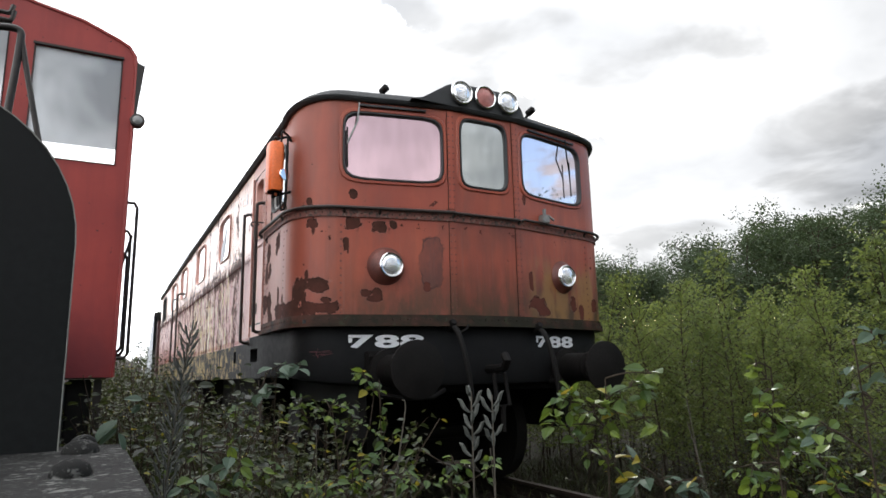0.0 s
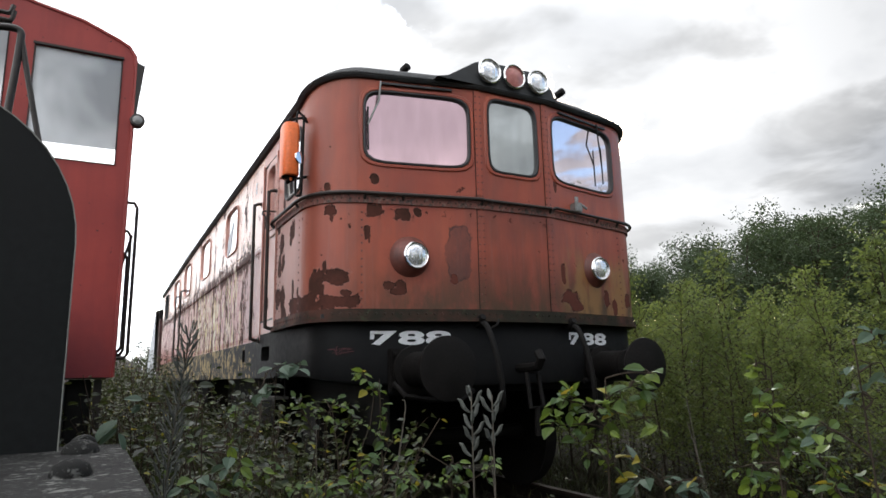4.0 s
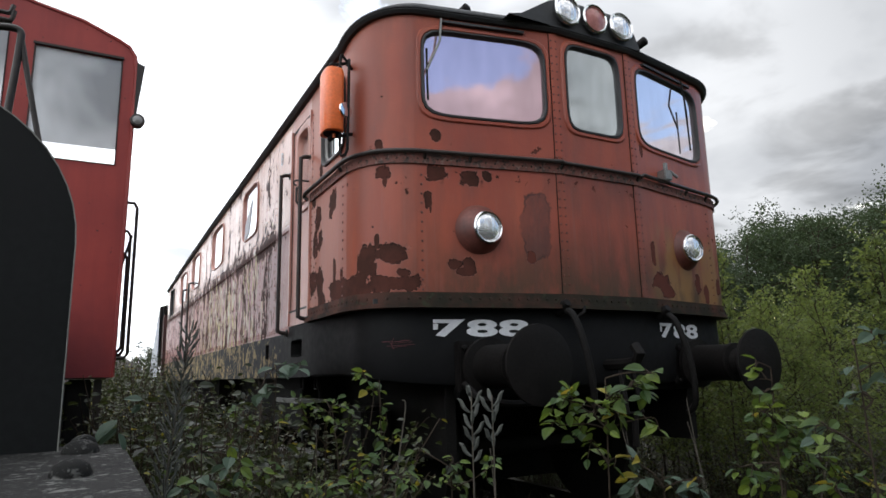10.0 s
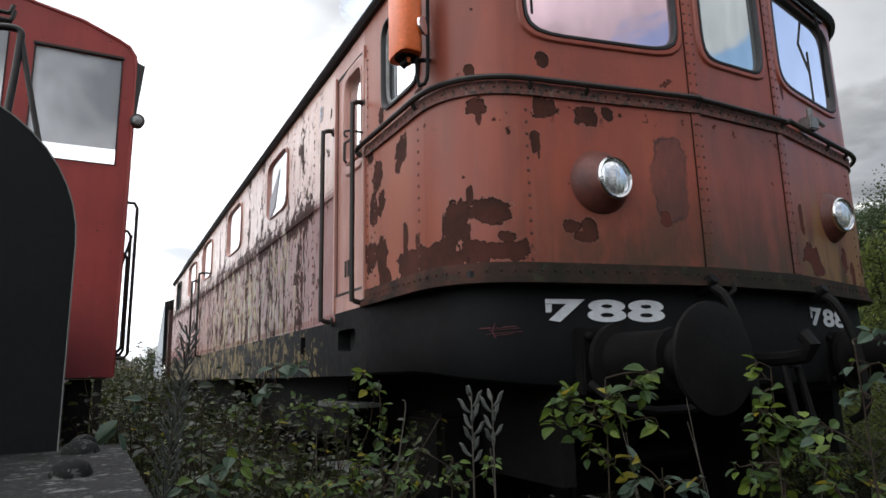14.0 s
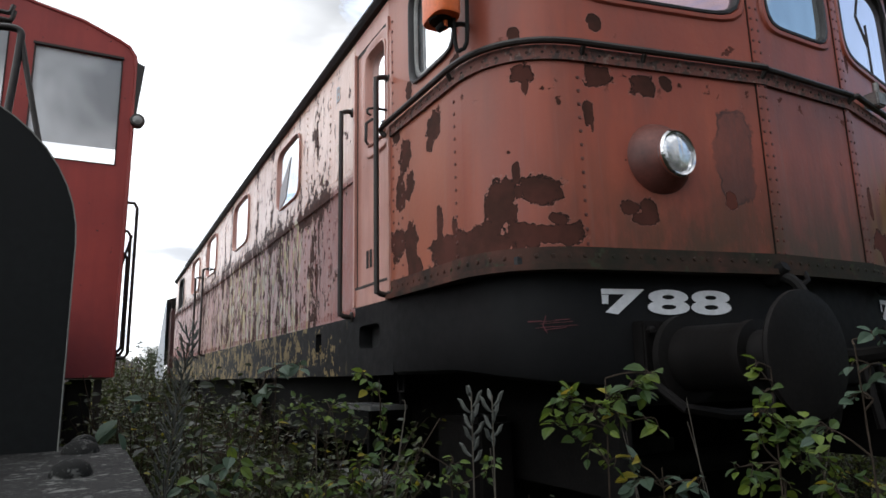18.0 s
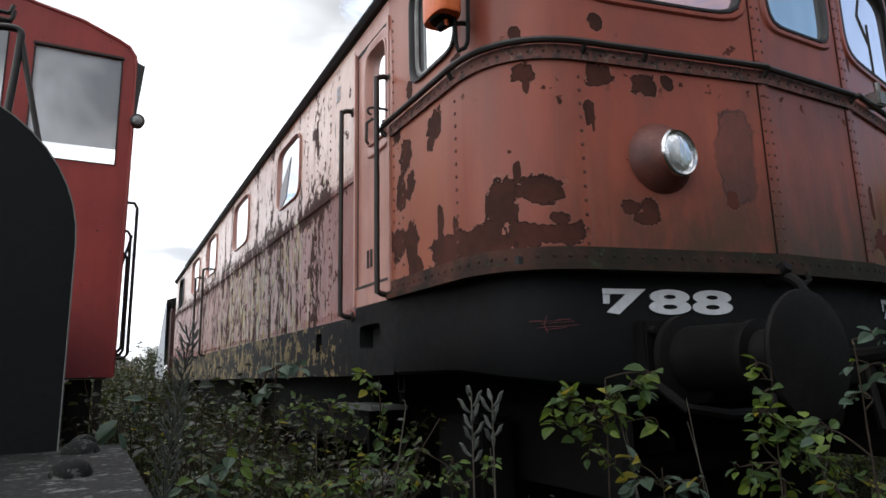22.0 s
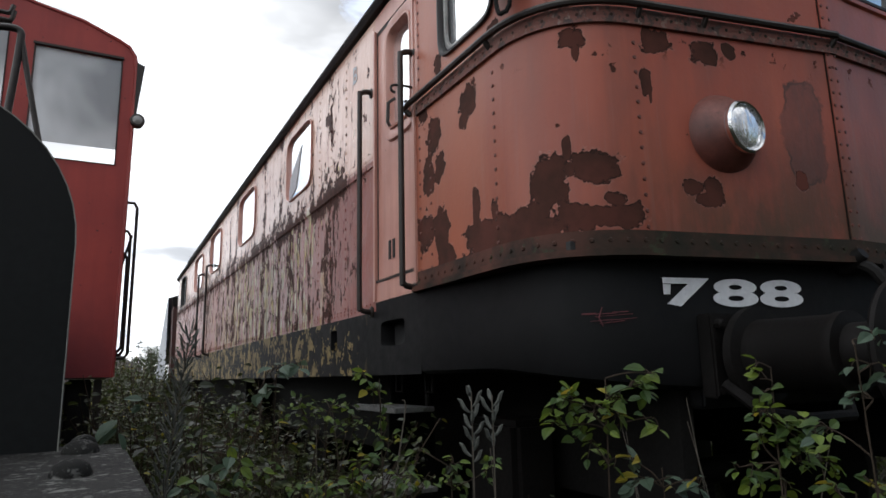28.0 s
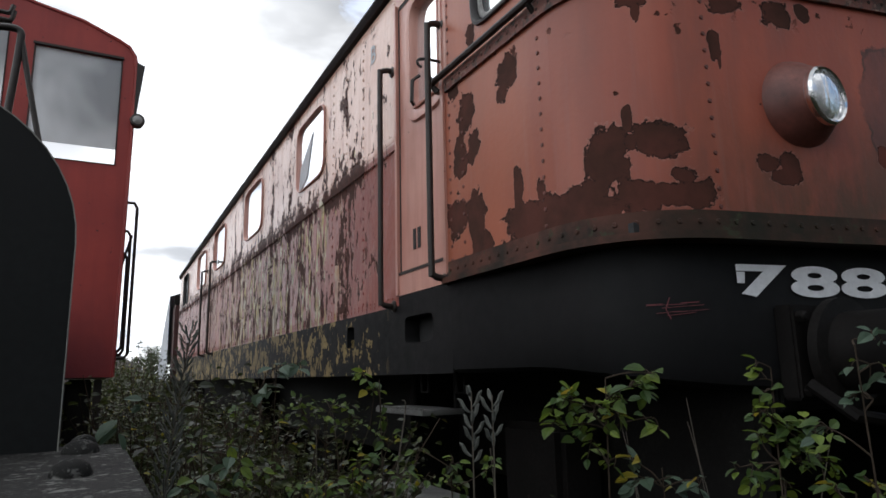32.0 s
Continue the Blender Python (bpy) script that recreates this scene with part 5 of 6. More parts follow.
def shrub(name, label, category, seed, height, stems, spread, per, size, mat, mat2=None, bare=0.15, lean=(0, 0), group="", share=0.12, thickk=0.005):
    """A low bush: bent stems, leaves on alternate sides, a few of another colour."""
    rnd = random.Random(seed)
    ob = thing(name, label, category, None, group)
    g, lv, lv2 = Geo(), Geo(), Geo()
    for k in range(stems):
        q = rnd.uniform(0, 6.283)
        r = rnd.random() ** 0.5
        d = Vector((math.cos(q) * spread * r + lean[0], math.sin(q) * spread * r + lean[1], 1))
        h = height * rnd.uniform(0.6, 1.08)
        path = branch_path((rnd.gauss(0, 0.05), rnd.gauss(0, 0.05), 0), d, h * 1.1, rnd, 7, 0.35)
        g.tube(path, thickk, 5, False, 0.0016)
        for j in range(per):
            t = bare + (1 - bare) * (j + rnd.random()) / per
            i = min(6, int(t * 7))
            p = path[i].lerp(path[i + 1], t * 7 - i)
            dd = Vector((rnd.gauss(0, 1), rnd.gauss(0, 1), rnd.gauss(0.15, 0.4)))
            dd = dd.normalized()
            tw = p + dd * rnd.uniform(0.01, 0.10)
            leaves(lv2 if mat2 and rnd.random() < share else lv, [(tw, dd)], size, rnd)
    part("stem", g, "bark", ob, "", True, "stuff")
    part("foliage", lv, mat, ob, "", False, "stuff")
    if lv2.v:
        part("yellow_leaves", lv2, mat2, ob, "yellowing leaves", False)
    return ob


def sapling(seed, height, branches, per, size, mat, group):
    rnd = random.Random(seed)
    ob = thing("birch_sapling", "slender young birch with small green leaves", "tree", None, group)
    g, lv = Geo(), Geo()
    trunk = branch_path((0, 0, 0), (rnd.gauss(0, 0.08), rnd.gauss(0, 0.08), 1), height, rnd, 9, -0.1, 0.05)
    tk = Geo().tube(trunk, 0.006 * height, 6, False, 0.003)
    for k in range(branches):
        t = 0.12 + 0.86 * k / branches
        i = min(8, int(t * 9))
        p = trunk[i].lerp(trunk[i + 1], t * 9 - i)
        q = k * 2.4 + rnd.random()
        ln = height * (0.34 * (1 - t) + 0.07) * rnd.uniform(0.7, 1.2)
        br = branch_path(p, (math.cos(q), math.sin(q), 0.9), ln, rnd, 5, 0.25)
        g.tube(br, 0.004, 4, False, 0.0015)
        for j in range(per):
            u = 0.1 + 0.9 * (j + rnd.random()) / per
            i2 = min(4, int(u * 5))
            pp = br[i2].lerp(br[i2 + 1], u * 5 - i2)
            dd = Vector((rnd.gauss(0, 1), rnd.gauss(0, 1), rnd.gauss(0, 0.6))).normalized()
            leaves(lv, [(pp + dd * rnd.uniform(0.0, 0.07), dd)], size, rnd, True, 0.5)
    part("trunk", tk, "bark", ob)
    part("twig", g, "bark", ob, "", True, "stuff")
    part("crown", lv, mat, ob, "", False, "stuff")
    return ob


def big_tree(seed, height, group):
    """A woodland tree: trunk, limbs and a ragged crown of many leaf sprays."""
    rnd = random.Random(seed)
    ob = thing("woodland_tree", "dark green broadleaf tree at the wood's edge", "tree", None, group)
    g, lv = Geo(), Geo()
    trunk = branch_path((0, 0, 0), (0, 0, 1), height * 0.93, rnd, 9, 0, 0.05)
    tk = Geo().tube(trunk, 0.02 * height, 8, False, 0.02)
    for k in range(34):
        t = 0.14 + 0.84 * k / 34
        i = min(8, int(t * 9))
        p = trunk[i].lerp(trunk[i + 1], t * 9 - i)
        q = k * 2.4 + rnd.random()
        ln = height * (0.30 * math.sin(math.pi * min(1, t * 0.75 + 0.22)) + 0.03) * rnd.uniform(0.65, 1.25)
        br = branch_path(p, (math.cos(q), math.sin(q), 0.55), ln, rnd, 5, 0.1, 0.15)
        g.tube(br, 0.05 * (1 - t) + 0.02, 5, False, 0.01)
        for c in range(9):
            u = 0.25 + 0.75 * rnd.random()
            i2 = min(4, int(u * 5))
            pp = br[i2].lerp(br[i2 + 1], u * 5 - i2) + Vector((rnd.gauss(0, 0.35), rnd.gauss(0, 0.35), rnd.gauss(0, 0.3)))
            for j in range(32):
                dd = Vector((rnd.gauss(0, 1), rnd.gauss(0, 1), rnd.gauss(0, 0.7))).normalized()
                leaves(lv, [(pp + dd * rnd.uniform(0.05, 0.42), dd)], 0.115, rnd, True, 0.4)
    part("trunk", tk, "bark", ob)
    part("limb", g, "bark", ob, "", True, "stuff")
    part("crown", lv, "leaf_far", ob, "", False, "stuff")
    return ob


def seed_spike(seed, height, pods, label, podlen=0.03, bare=0.3, wob=0.04, fat=1.0):
    """A dry stalk with upright hairy pods all round."""
    rnd = random.Random(seed)
    ob = thing("seed_spike", label, "plant", None, "seed spikes")
    stem = branch_path((0, 0, 0), (rnd.gauss(0, 0.7 * wob), rnd.gauss(0, 0.7 * wob), 1), height, rnd, 10, 0, wob)
    part("stalk", Geo().tube(stem, 0.0028, 6, False, 0.0015), "stalk", ob)
    for k in range(pods):
        t = bare + (1 - bare) * k / pods
        i = min(9, int(t * 10))
        p = stem[i].lerp(stem[i + 1], t * 10 - i)
        q = k * 2.4
        d = Vector((math.cos(q), math.sin(q), 0.25 + rnd.random() * 0.4))
        L_ = podlen * (1.15 - 0.5 * t) * rnd.uniform(0.8, 1.2)
        path = [p, p + d * L_ * 0.3, p + d * L_ * 0.6 + Vector((0, 0, L_ * 0.2)), p + d * L_ * 0.8 + Vector((0, 0, L_ * 0.6)), p + d * L_ * 1.05 + Vector((0, 0, L_ * 0.72))]
        g = Geo()
        prev = len(g.v)
        for a in range(4):
            g.tube([path[a], path[a + 1]], (0.0006, 0.0018, 0.0028, 0.0024)[a] * fat * podlen / 0.03, 6, False, (0.0018, 0.0028, 0.0024, 0.0006)[a] * fat * podlen / 0.03)
        part("pod", g, "pod", ob)
    return ob


# ---- ground and track ----
def build_ground():
    g = Geo()
    xs = [-600, -120, -40, -15, -6, -3, -1.5, -0.5, 0.2, 0.6, 0.95, 1.3, 1.7, 2.2, 2.92, 3.6, 4.2, 4.6, 5.2, 6, 8, 12, 20, 45, 130, 600]
    ys = [-600, -120, -30, -10, -4, -2, -1, 0, 0.6, 1.2, 1.8, 2.5, 3.3, 4.2, 5.5, 7, 9, 12, 17, 25, 40, 80, 200, 600]
    rows = []
    for y in ys:
        r = []
        for x in xs:
            h = -0.30 + 0.07 * noise.noise(Vector((x * 0.7, y * 0.7, 0)))
            if 1.6 < x < 4.3:
                h = -0.20
            r.append(Vector((x, y, h)))
        rows.append(r)
    g.grid(rows)
    ob = part("ground", g, "ground", None, "dark soil with leaf litter and low weeds", True, "structure", 60)
    ob["category"] = "ground"
    bank = []
    for k in range(13):
        x = -14 + 1.5 * k
        h = 3.3 * max(0, min(1, (3.9 - x) / 2.2)) * (0.9 + 0.1 * noise.noise(Vector((x, 3, 1))))
        bank.append([Vector((x, 33, -0.4)), Vector((x, 35, h * 0.6 - 0.4)), Vector((x, 37, h - 0.4)), Vector((x, 45, h - 0.4)), Vector((x, 50, -0.4))])
    part("earth_bank", Geo().grid(bank), "bank", None, "distant brown bank of weathered earth", True, "structure", 60)["category"] = "ground"
    tr = thing("track", "rusty overgrown railway track on old sleepers", "track", None, "", "structure")
    for s in (-1, 1):
        x = 2.92 + s * 0.76
        sec = [(-0.06, -0.16), (0.06, -0.16), (0.06, -0.145), (0.012, -0.13), (0.012, -0.045), (0.035, -0.03), (0.035, 0), (-0.035, 0), (-0.035, -0.03), (-0.012, -0.045), (-0.012, -0.13), (-0.06, -0.145)]
        part("rail", Geo().grid([[Vector((x + a, y, z)) for a, z in sec] for y in (-30, 0, 40)], True), "steel_rail", tr, "", False)
    sl = Geo().box((-1.25, -0.12, -0.30), (1.25, 0.12, -0.162), 0.015)
    first = part("sleeper", sl, "sleeper", tr)
    first.location = (2.92, -6, 0)
    for k in range(1, 40):
        c = first.copy()
        scene.collection.objects.link(c)
        c.location = (2.92 + random.uniform(-0.03, 0.03), -6 + 0.65 * k, 0)


# ---- the parked shunter and the ledge that carries the camera ----
def rounded_plate(cx, z0, y, half, top, r, t):
    """Outline of an upright plate with one big rounded shoulder each side."""
    pts = [(cx - half, z0), (cx + half, z0)]
    for k in range(13):
        q = math.pi / 2 * k / 12
        pts.append((cx + half - r + r * math.cos(q), top - r + r * math.sin(q)))
    for k in range(13):
        q = math.pi / 2 + math.pi / 2 * k / 12
        pts.append((cx - half + r + r * math.cos(q), top - r + r * math.sin(q)))
    return [Vector((x, y, z)) for x, z in pts]


def build_shunter():
    s = thing("shunter", "parked red shunting locomotive with a dark bonnet", "locomotive")
    P = lambda name, g, mat, label="", smooth=True, parent=s: part(name, g, mat, parent, label, smooth)
    # the frame end with its ledge
    led = Geo().box((-1.9, -0.8, 0.76), (0.075, 1.50, 0.88), 0.012)
    P("ledge", led, "ledge", "weathered dark steel ledge with pale lichen specks")
    for x, y, r in ((0.0, 1.46, 0.024), (-0.004, 1.34, 0.030), (-0.012, 1.02, 0.026)):
        g = Geo().lathe([(r, -0.002), (r, 0.004), (r * 0.85, 0.014), (r * 0.45, 0.021), (0.001, 0.023)], pose(x, y, 0.88), 20)
        P("bolt_head", g, "ledge", "rounded bolt head on the ledge")
    # bonnet end plate
    out = rounded_plate(-0.58, 0.88, 1.40, 0.54, 1.56, 0.30, 0)
    n = len(out)
    bon = Geo()
    bon.add(out, [tuple(range(n))])
    back = [p + Vector((0, 0.012, 0)) for p in out]
    bon.add(out + back, [(k, (k + 1) % n, n + (k + 1) % n, n + k) for k in range(n)] + [tuple(range(2 * n - 1, n - 1, -1))])
    b = P("bonnet_plate", bon, "hood", "dark grey rounded steel bonnet plate")
    rim = [p + Vector((0, -0.001, 0)) for p in out[1:15]]
    part("worn_edge", Geo().tube(rim, 0.0014, 5), "edge", b, "worn pale edge")
    # cab
    y0, y1 = 4.60, 6.6
    prof = [(0.128, 1.03), (0.140, 3.10), (0.125, 3.19), (0.085, 3.25), (0.02, 3.285), (-0.20, 3.375), (-0.60, 3.46), (-1.25, 3.52)]
    full = prof + [(-2.5 - x, z) for x, z in reversed(prof[:-1])]
    # front wall with two window openings
    w1 = (-0.455, 0.050, 2.40, 3.15)
    w2 = (-1.1, -0.60, 2.40, 3.25)
    P("cab_front", cab_wall(full, y0, [w1, w2, (-2.55, -2.05, 2.40, 3.15)]), "cabred", "red cab front", False)
    P("cab_back", cab_wall(full, y1, [(-2.2, 0.10, 2.36, 3.22)]), "cabred", "", False)
    sh = Geo().grid([[Vector((x, y, z)) for x, z in full] for y in (y0, y0 + 0.006, y1)])
    P("cab_shell", sh, "cabred", "red cab sides and curved roof")
    rm = Geo().tube([Vector((x, y0, z)) for x, z in full], 0.012, 6)
    P("cab_edge", rm, "cabred")
    P("cab_floor", Geo().box((-2.6, y0 + 0.03, 1.03), (0.12, y1 - 0.03, 1.07)), "inside")
    for k, (a, b_, z0, z1) in enumerate((w1, w2)):
        fr = Geo()
        pts = [(a, z0), (b_, z0), (b_, z1), (a, z1)]
        fr.tube([Vector((x, y0 - 0.004, z)) for x, z in pts], 0.0045, 6, True)
        w = P("cab_window", fr, "rail", "cab window with a grey pane")
        low = z0 + 0.11 if k == 0 else z0
        part("pane", Geo().box((a + 0.004, y0 + 0.012, low), (b_ - 0.004, y0 + 0.018, z1 - 0.004)), "pane", w, "grey pane with sky reflection in its colour", False)
        part("drip_strip", Geo().box((a - 0.01, y0 - 0.016, z1 - 0.004), (b_ + 0.01, y0 - 0.002, z1 + 0.014), 0.003), "rail", w)
    # wind deflector, lamp and handrails on the cab side
    P("wind_deflector", Geo().add(*prism([Vector((0.142, 4.58, 2.76)), Vector((0.156, 4.58, 2.76)), Vector((0.190, 4.58, 3.12)), Vector((0.142, 4.58, 3.14))], (0, 0.02, 0))), "rail", "grey wind deflector")
    lm = pose(0.165, 4.56, 2.715, 90, 0, 0)
    l = P("side_lamp", Geo().lathe([(0.016, -0.08), (0.04, -0.05), (0.047, 0.0), (0.044, 0.016), (0.038, 0.018)], lm, 24), "rail", "small round side lamp")
    part("lens", Geo().lathe([(0.039, 0.013), (0.024, 0.022), (0.001, 0.025)], lm, 20), "step", l, "pale lens")
    for x, y, z0, z1 in ((0.21, 4.75, 1.15, 2.19), (0.19, 4.98, 1.18, 2.04), (0.175, 4.88, 1.2, 1.86)):
        P("handrail", Geo().tube([(0.12, y, z1), (x - 0.02, y, z1 + 0.005), (x, y, z1 - 0.03), (x, y, (z0 + z1) / 2), (x, y, z0 + 0.03), (x - 0.02, y, z0), (0.12, y, z0)], 0.011, 8), "rail", "bent iron handrail")
    P("handrail_stay", Geo().tube([(0.135, 4.9, 1.75), (0.195, 4.9, 2.0)], 0.009, 6), "rail")
    # underframe, steps and wheels below the cab
    P("underframe", Geo().box((-2.4, 1.6, 0.55), (-0.12, 7.2, 1.0), 0.02), "black", "black underframe")
    P("step_plate", Geo().box((-0.12, 4.7, 0.42), (0.02, 5.3, 1.02), 0.01), "black", "black step plate")
    P("step_post", Geo().box((0.03, 4.66, 0.3), (0.075, 4.72, 1.02), 0.006), "rail")
    # bonnet behind the plate, with its handrail
    bn = Geo()
    rows = []
    for y in (1.412, 4.6):
        rows.append([p + Vector((0, y - 1.4, 0)) for p in rounded_plate(-0.75, 0.9, 1.40, 0.5, 1.50, 0.25, 0)])
    bn.grid(rows, True)
    P("bonnet", bn, "hood", "long dark bonnet")
    hr = [(-0.358, 2.000, 1.951), (-0.283, 2.000, 1.965), (-0.249, 2.000, 1.968), (-0.234, 2.000, 1.959), (-0.233, 2.000, 1.930), (-0.238, 2.000, 1.828), (-0.244, 2.000, 1.728), (-0.247, 2.000, 1.623)]
    P("bonnet_rail", Geo().tube(smooth_path(hr, 4), 0.0100, 10), "rail", "black bent tube rail with worn paint")
    P("bonnet_rail_stay", Geo().tube([(-0.234, 2.000, 1.955), (-0.206, 2.000, 1.826), (-0.172, 2.000, 1.675), (-0.159, 2.000, 1.620)], 0.0075, 8), "rail")
    for bar in ([(-0.435, 2.400, 2.200), (-0.344, 2.400, 2.212), (-0.323, 2.400, 2.212), (-0.314, 2.400, 2.220), (-0.309, 2.400, 2.242)], [(-0.432, 2.400, 2.173), (-0.342, 2.400, 2.186), (-0.317, 2.400, 2.186), (-0.309, 2.400, 2.197), (-0.305, 2.400, 2.223)]):
        P("bonnet_rail", Geo().tube(smooth_path(bar, 3), 0.008, 8), "rail")
    for x in (-2.0, -0.5):
        for y in (2.4, 5.4):
            P("wheel", Geo().lathe([(0.4, -0.06), (0.44, -0.05), (0.44, 0.05), (0.47, 0.06), (0.4, 0.06)], pose(x, y, 0.2, 0, 90, 0), 28), "black")
    return s


def cab_wall(outline, y, holes):
    """A flat end wall with rectangular openings and 3 cm of depth."""
    xs_ = sorted({x for x, z in outline} | {h[0] for h in holes} | {h[1] for h in holes})
    zb = outline[0][1]

    def ceil(x):
        best = zb
        for (a, b) in zip(outline, outline[1:]):
            if a[0] != b[0] and min(a[0], b[0]) - 1e-6 <= x <= max(a[0], b[0]) + 1e-6:
                t = (x - a[0]) / (b[0] - a[0])
                best = max(best, a[1] + t * (b[1] - a[1]))
        return best

    g = Geo()
    for p, q in zip(xs_, xs_[1:]):
        spans = [(h[2], h[3]) for h in holes if h[0] <= p + 1e-6 and q <= h[1] + 1e-6]
        lo = zb
        for a, b in spans:
            g.add([(p, y, lo), (q, y, lo), (q, y, a), (p, y, a)], [(0, 1, 2, 3)])
            lo = b
        g.add([(p, y, lo), (q, y, lo), (q, y, ceil(q)), (p, y, ceil(p))], [(0, 1, 2, 3)])
    for a, b, z0, z1 in holes:
        pts = [(a, z0), (b, z0), (b, z1), (a, z1)]
        for (xa, za), (xb, zb_) in zip(pts, pts[1:] + pts[:1]):
            g.add([(xa, y, za), (xb, y, zb_), (xb, y + 0.035, zb_), (xa, y + 0.035, za)], [(0, 1, 2, 3)])
    return g


# ---- plants in their places ----
def turn_at(x, y, z, s, q):
    return Matrix.Translation((x, y, z)) @ Matrix.Rotation(q, 4, "Z") @ Matrix.Scale(s, 4)


def scatter(kinds, spots, rnd):
    """Moves each kind to its first spot and copies it to the others."""
    for k, ob in enumerate(kinds):
        mine = spots[k::len(kinds)]
        for j, (x, y, z, s) in enumerate(mine):
            m = turn_at(x, y, z, 1, rnd.uniform(0, 6.283))
            if j == 0:
                ob.matrix_basis = m @ Matrix.Scale(s, 4)
            else:
                c = copy_thing(ob, m)
                c.scale = (s, s, s)


def shoot(label, seed, base, clumps, size, mat, mat2=None, share=0.1, category="bush", group="sallow shoots", hang=0.2):
    """A leafy shoot: stems bend from a base into loose clumps (centre, radii, twigs); leaves hang on the twigs' outer part."""
    rnd = random.Random(seed)
    ob = thing("leafy_shoot", label, category, Matrix.Translation(base), group)
    g, a, b = Geo(), Geo(), Geo()
    base = Vector(base)
    cen = sum((Vector(c[0]) for c in clumps), Vector()) / len(clumps) - base
    top = max(c[0][2] for c in clumps) - base.z
    trunk = smooth_path([Vector((0, 0, 0)), Vector((cen.x * 0.1 + rnd.gauss(0, 0.01), cen.y * 0.1, top * 0.35)), Vector((cen.x * 0.6, cen.y * 0.6, top * 0.7)), Vector((cen.x, cen.y, top))], 6)
    g.tube(trunk, 0.0034, 6, False, 0.0012)
    for mid, radii, tips in clumps:
        mid = Vector(mid) - base
        # each limb leaves the common stem a little below its clump
        i0 = max(3, min(len(trunk) - 1, int(len(trunk) * (mid.z - radii[2] * 1.5 - 0.04) / top)))
        root = trunk[i0]
        bend = Vector((rnd.gauss(0, 0.008), rnd.gauss(0, 0.008), 0.01))
        stem = smooth_path([root, root.lerp(mid, 0.5) + bend, mid + Vector((0, 0, radii[2] * 0.5))], 5)
        g.tube(stem, 0.0018, 5, False, 0.0010)
        for k in range(tips):
            while True:
                q = Vector((rnd.uniform(-1, 1), rnd.uniform(-1, 1), rnd.uniform(-1, 1)))
                if 0.3 < q.length < 1:
                    break
            tip = mid + Vector((q.x * radii[0], q.y * radii[1], q.z * radii[2]))
            s = stem[-1 - rnd.randrange(4)]
            path = smooth_path([s, s.lerp(tip, 0.5) + Vector((rnd.gauss(0, 0.006), rnd.gauss(0, 0.006), 0.012)), tip], 3)
            g.tube(path, 0.0015, 4, False, 0.0008)
            n = len(path) - 1
            per = max(2, int((tip - s).length / (size * 0.55)))
            for j in range(per):
                t = 0.25 + 0.75 * (j + 0.5) / per
                i = min(n - 1, int(t * n))
                p = path[i].lerp(path[i + 1], t * n - i)
                d = (path[i + 1] - path[i]).normalized()
                out = d.cross(Vector((0, 0, 1))).normalized() * (1 if (j + k) % 2 else -1)
                out = out + d * 0.5 + Vector((rnd.gauss(0, 0.35), rnd.gauss(0, 0.35), rnd.uniform(-hang, 0.15)))
                leaves(b if mat2 and rnd.random() < share else a, [(p, out)], size, rnd, False, hang)
            leaves(a, [(tip, Vector((rnd.gauss(0, 0.5), rnd.gauss(0, 0.5), 0.1)) + (tip - s).normalized())], size * 0.8, rnd)
    part("twig", g, "bark", ob, "", True, "stuff")
    part("foliage", a, mat, ob, "", False, "stuff")
    if b.v:
        part("yellow_leaves", b, mat2, ob, "yellowing leaves", False, "stuff")
    return ob


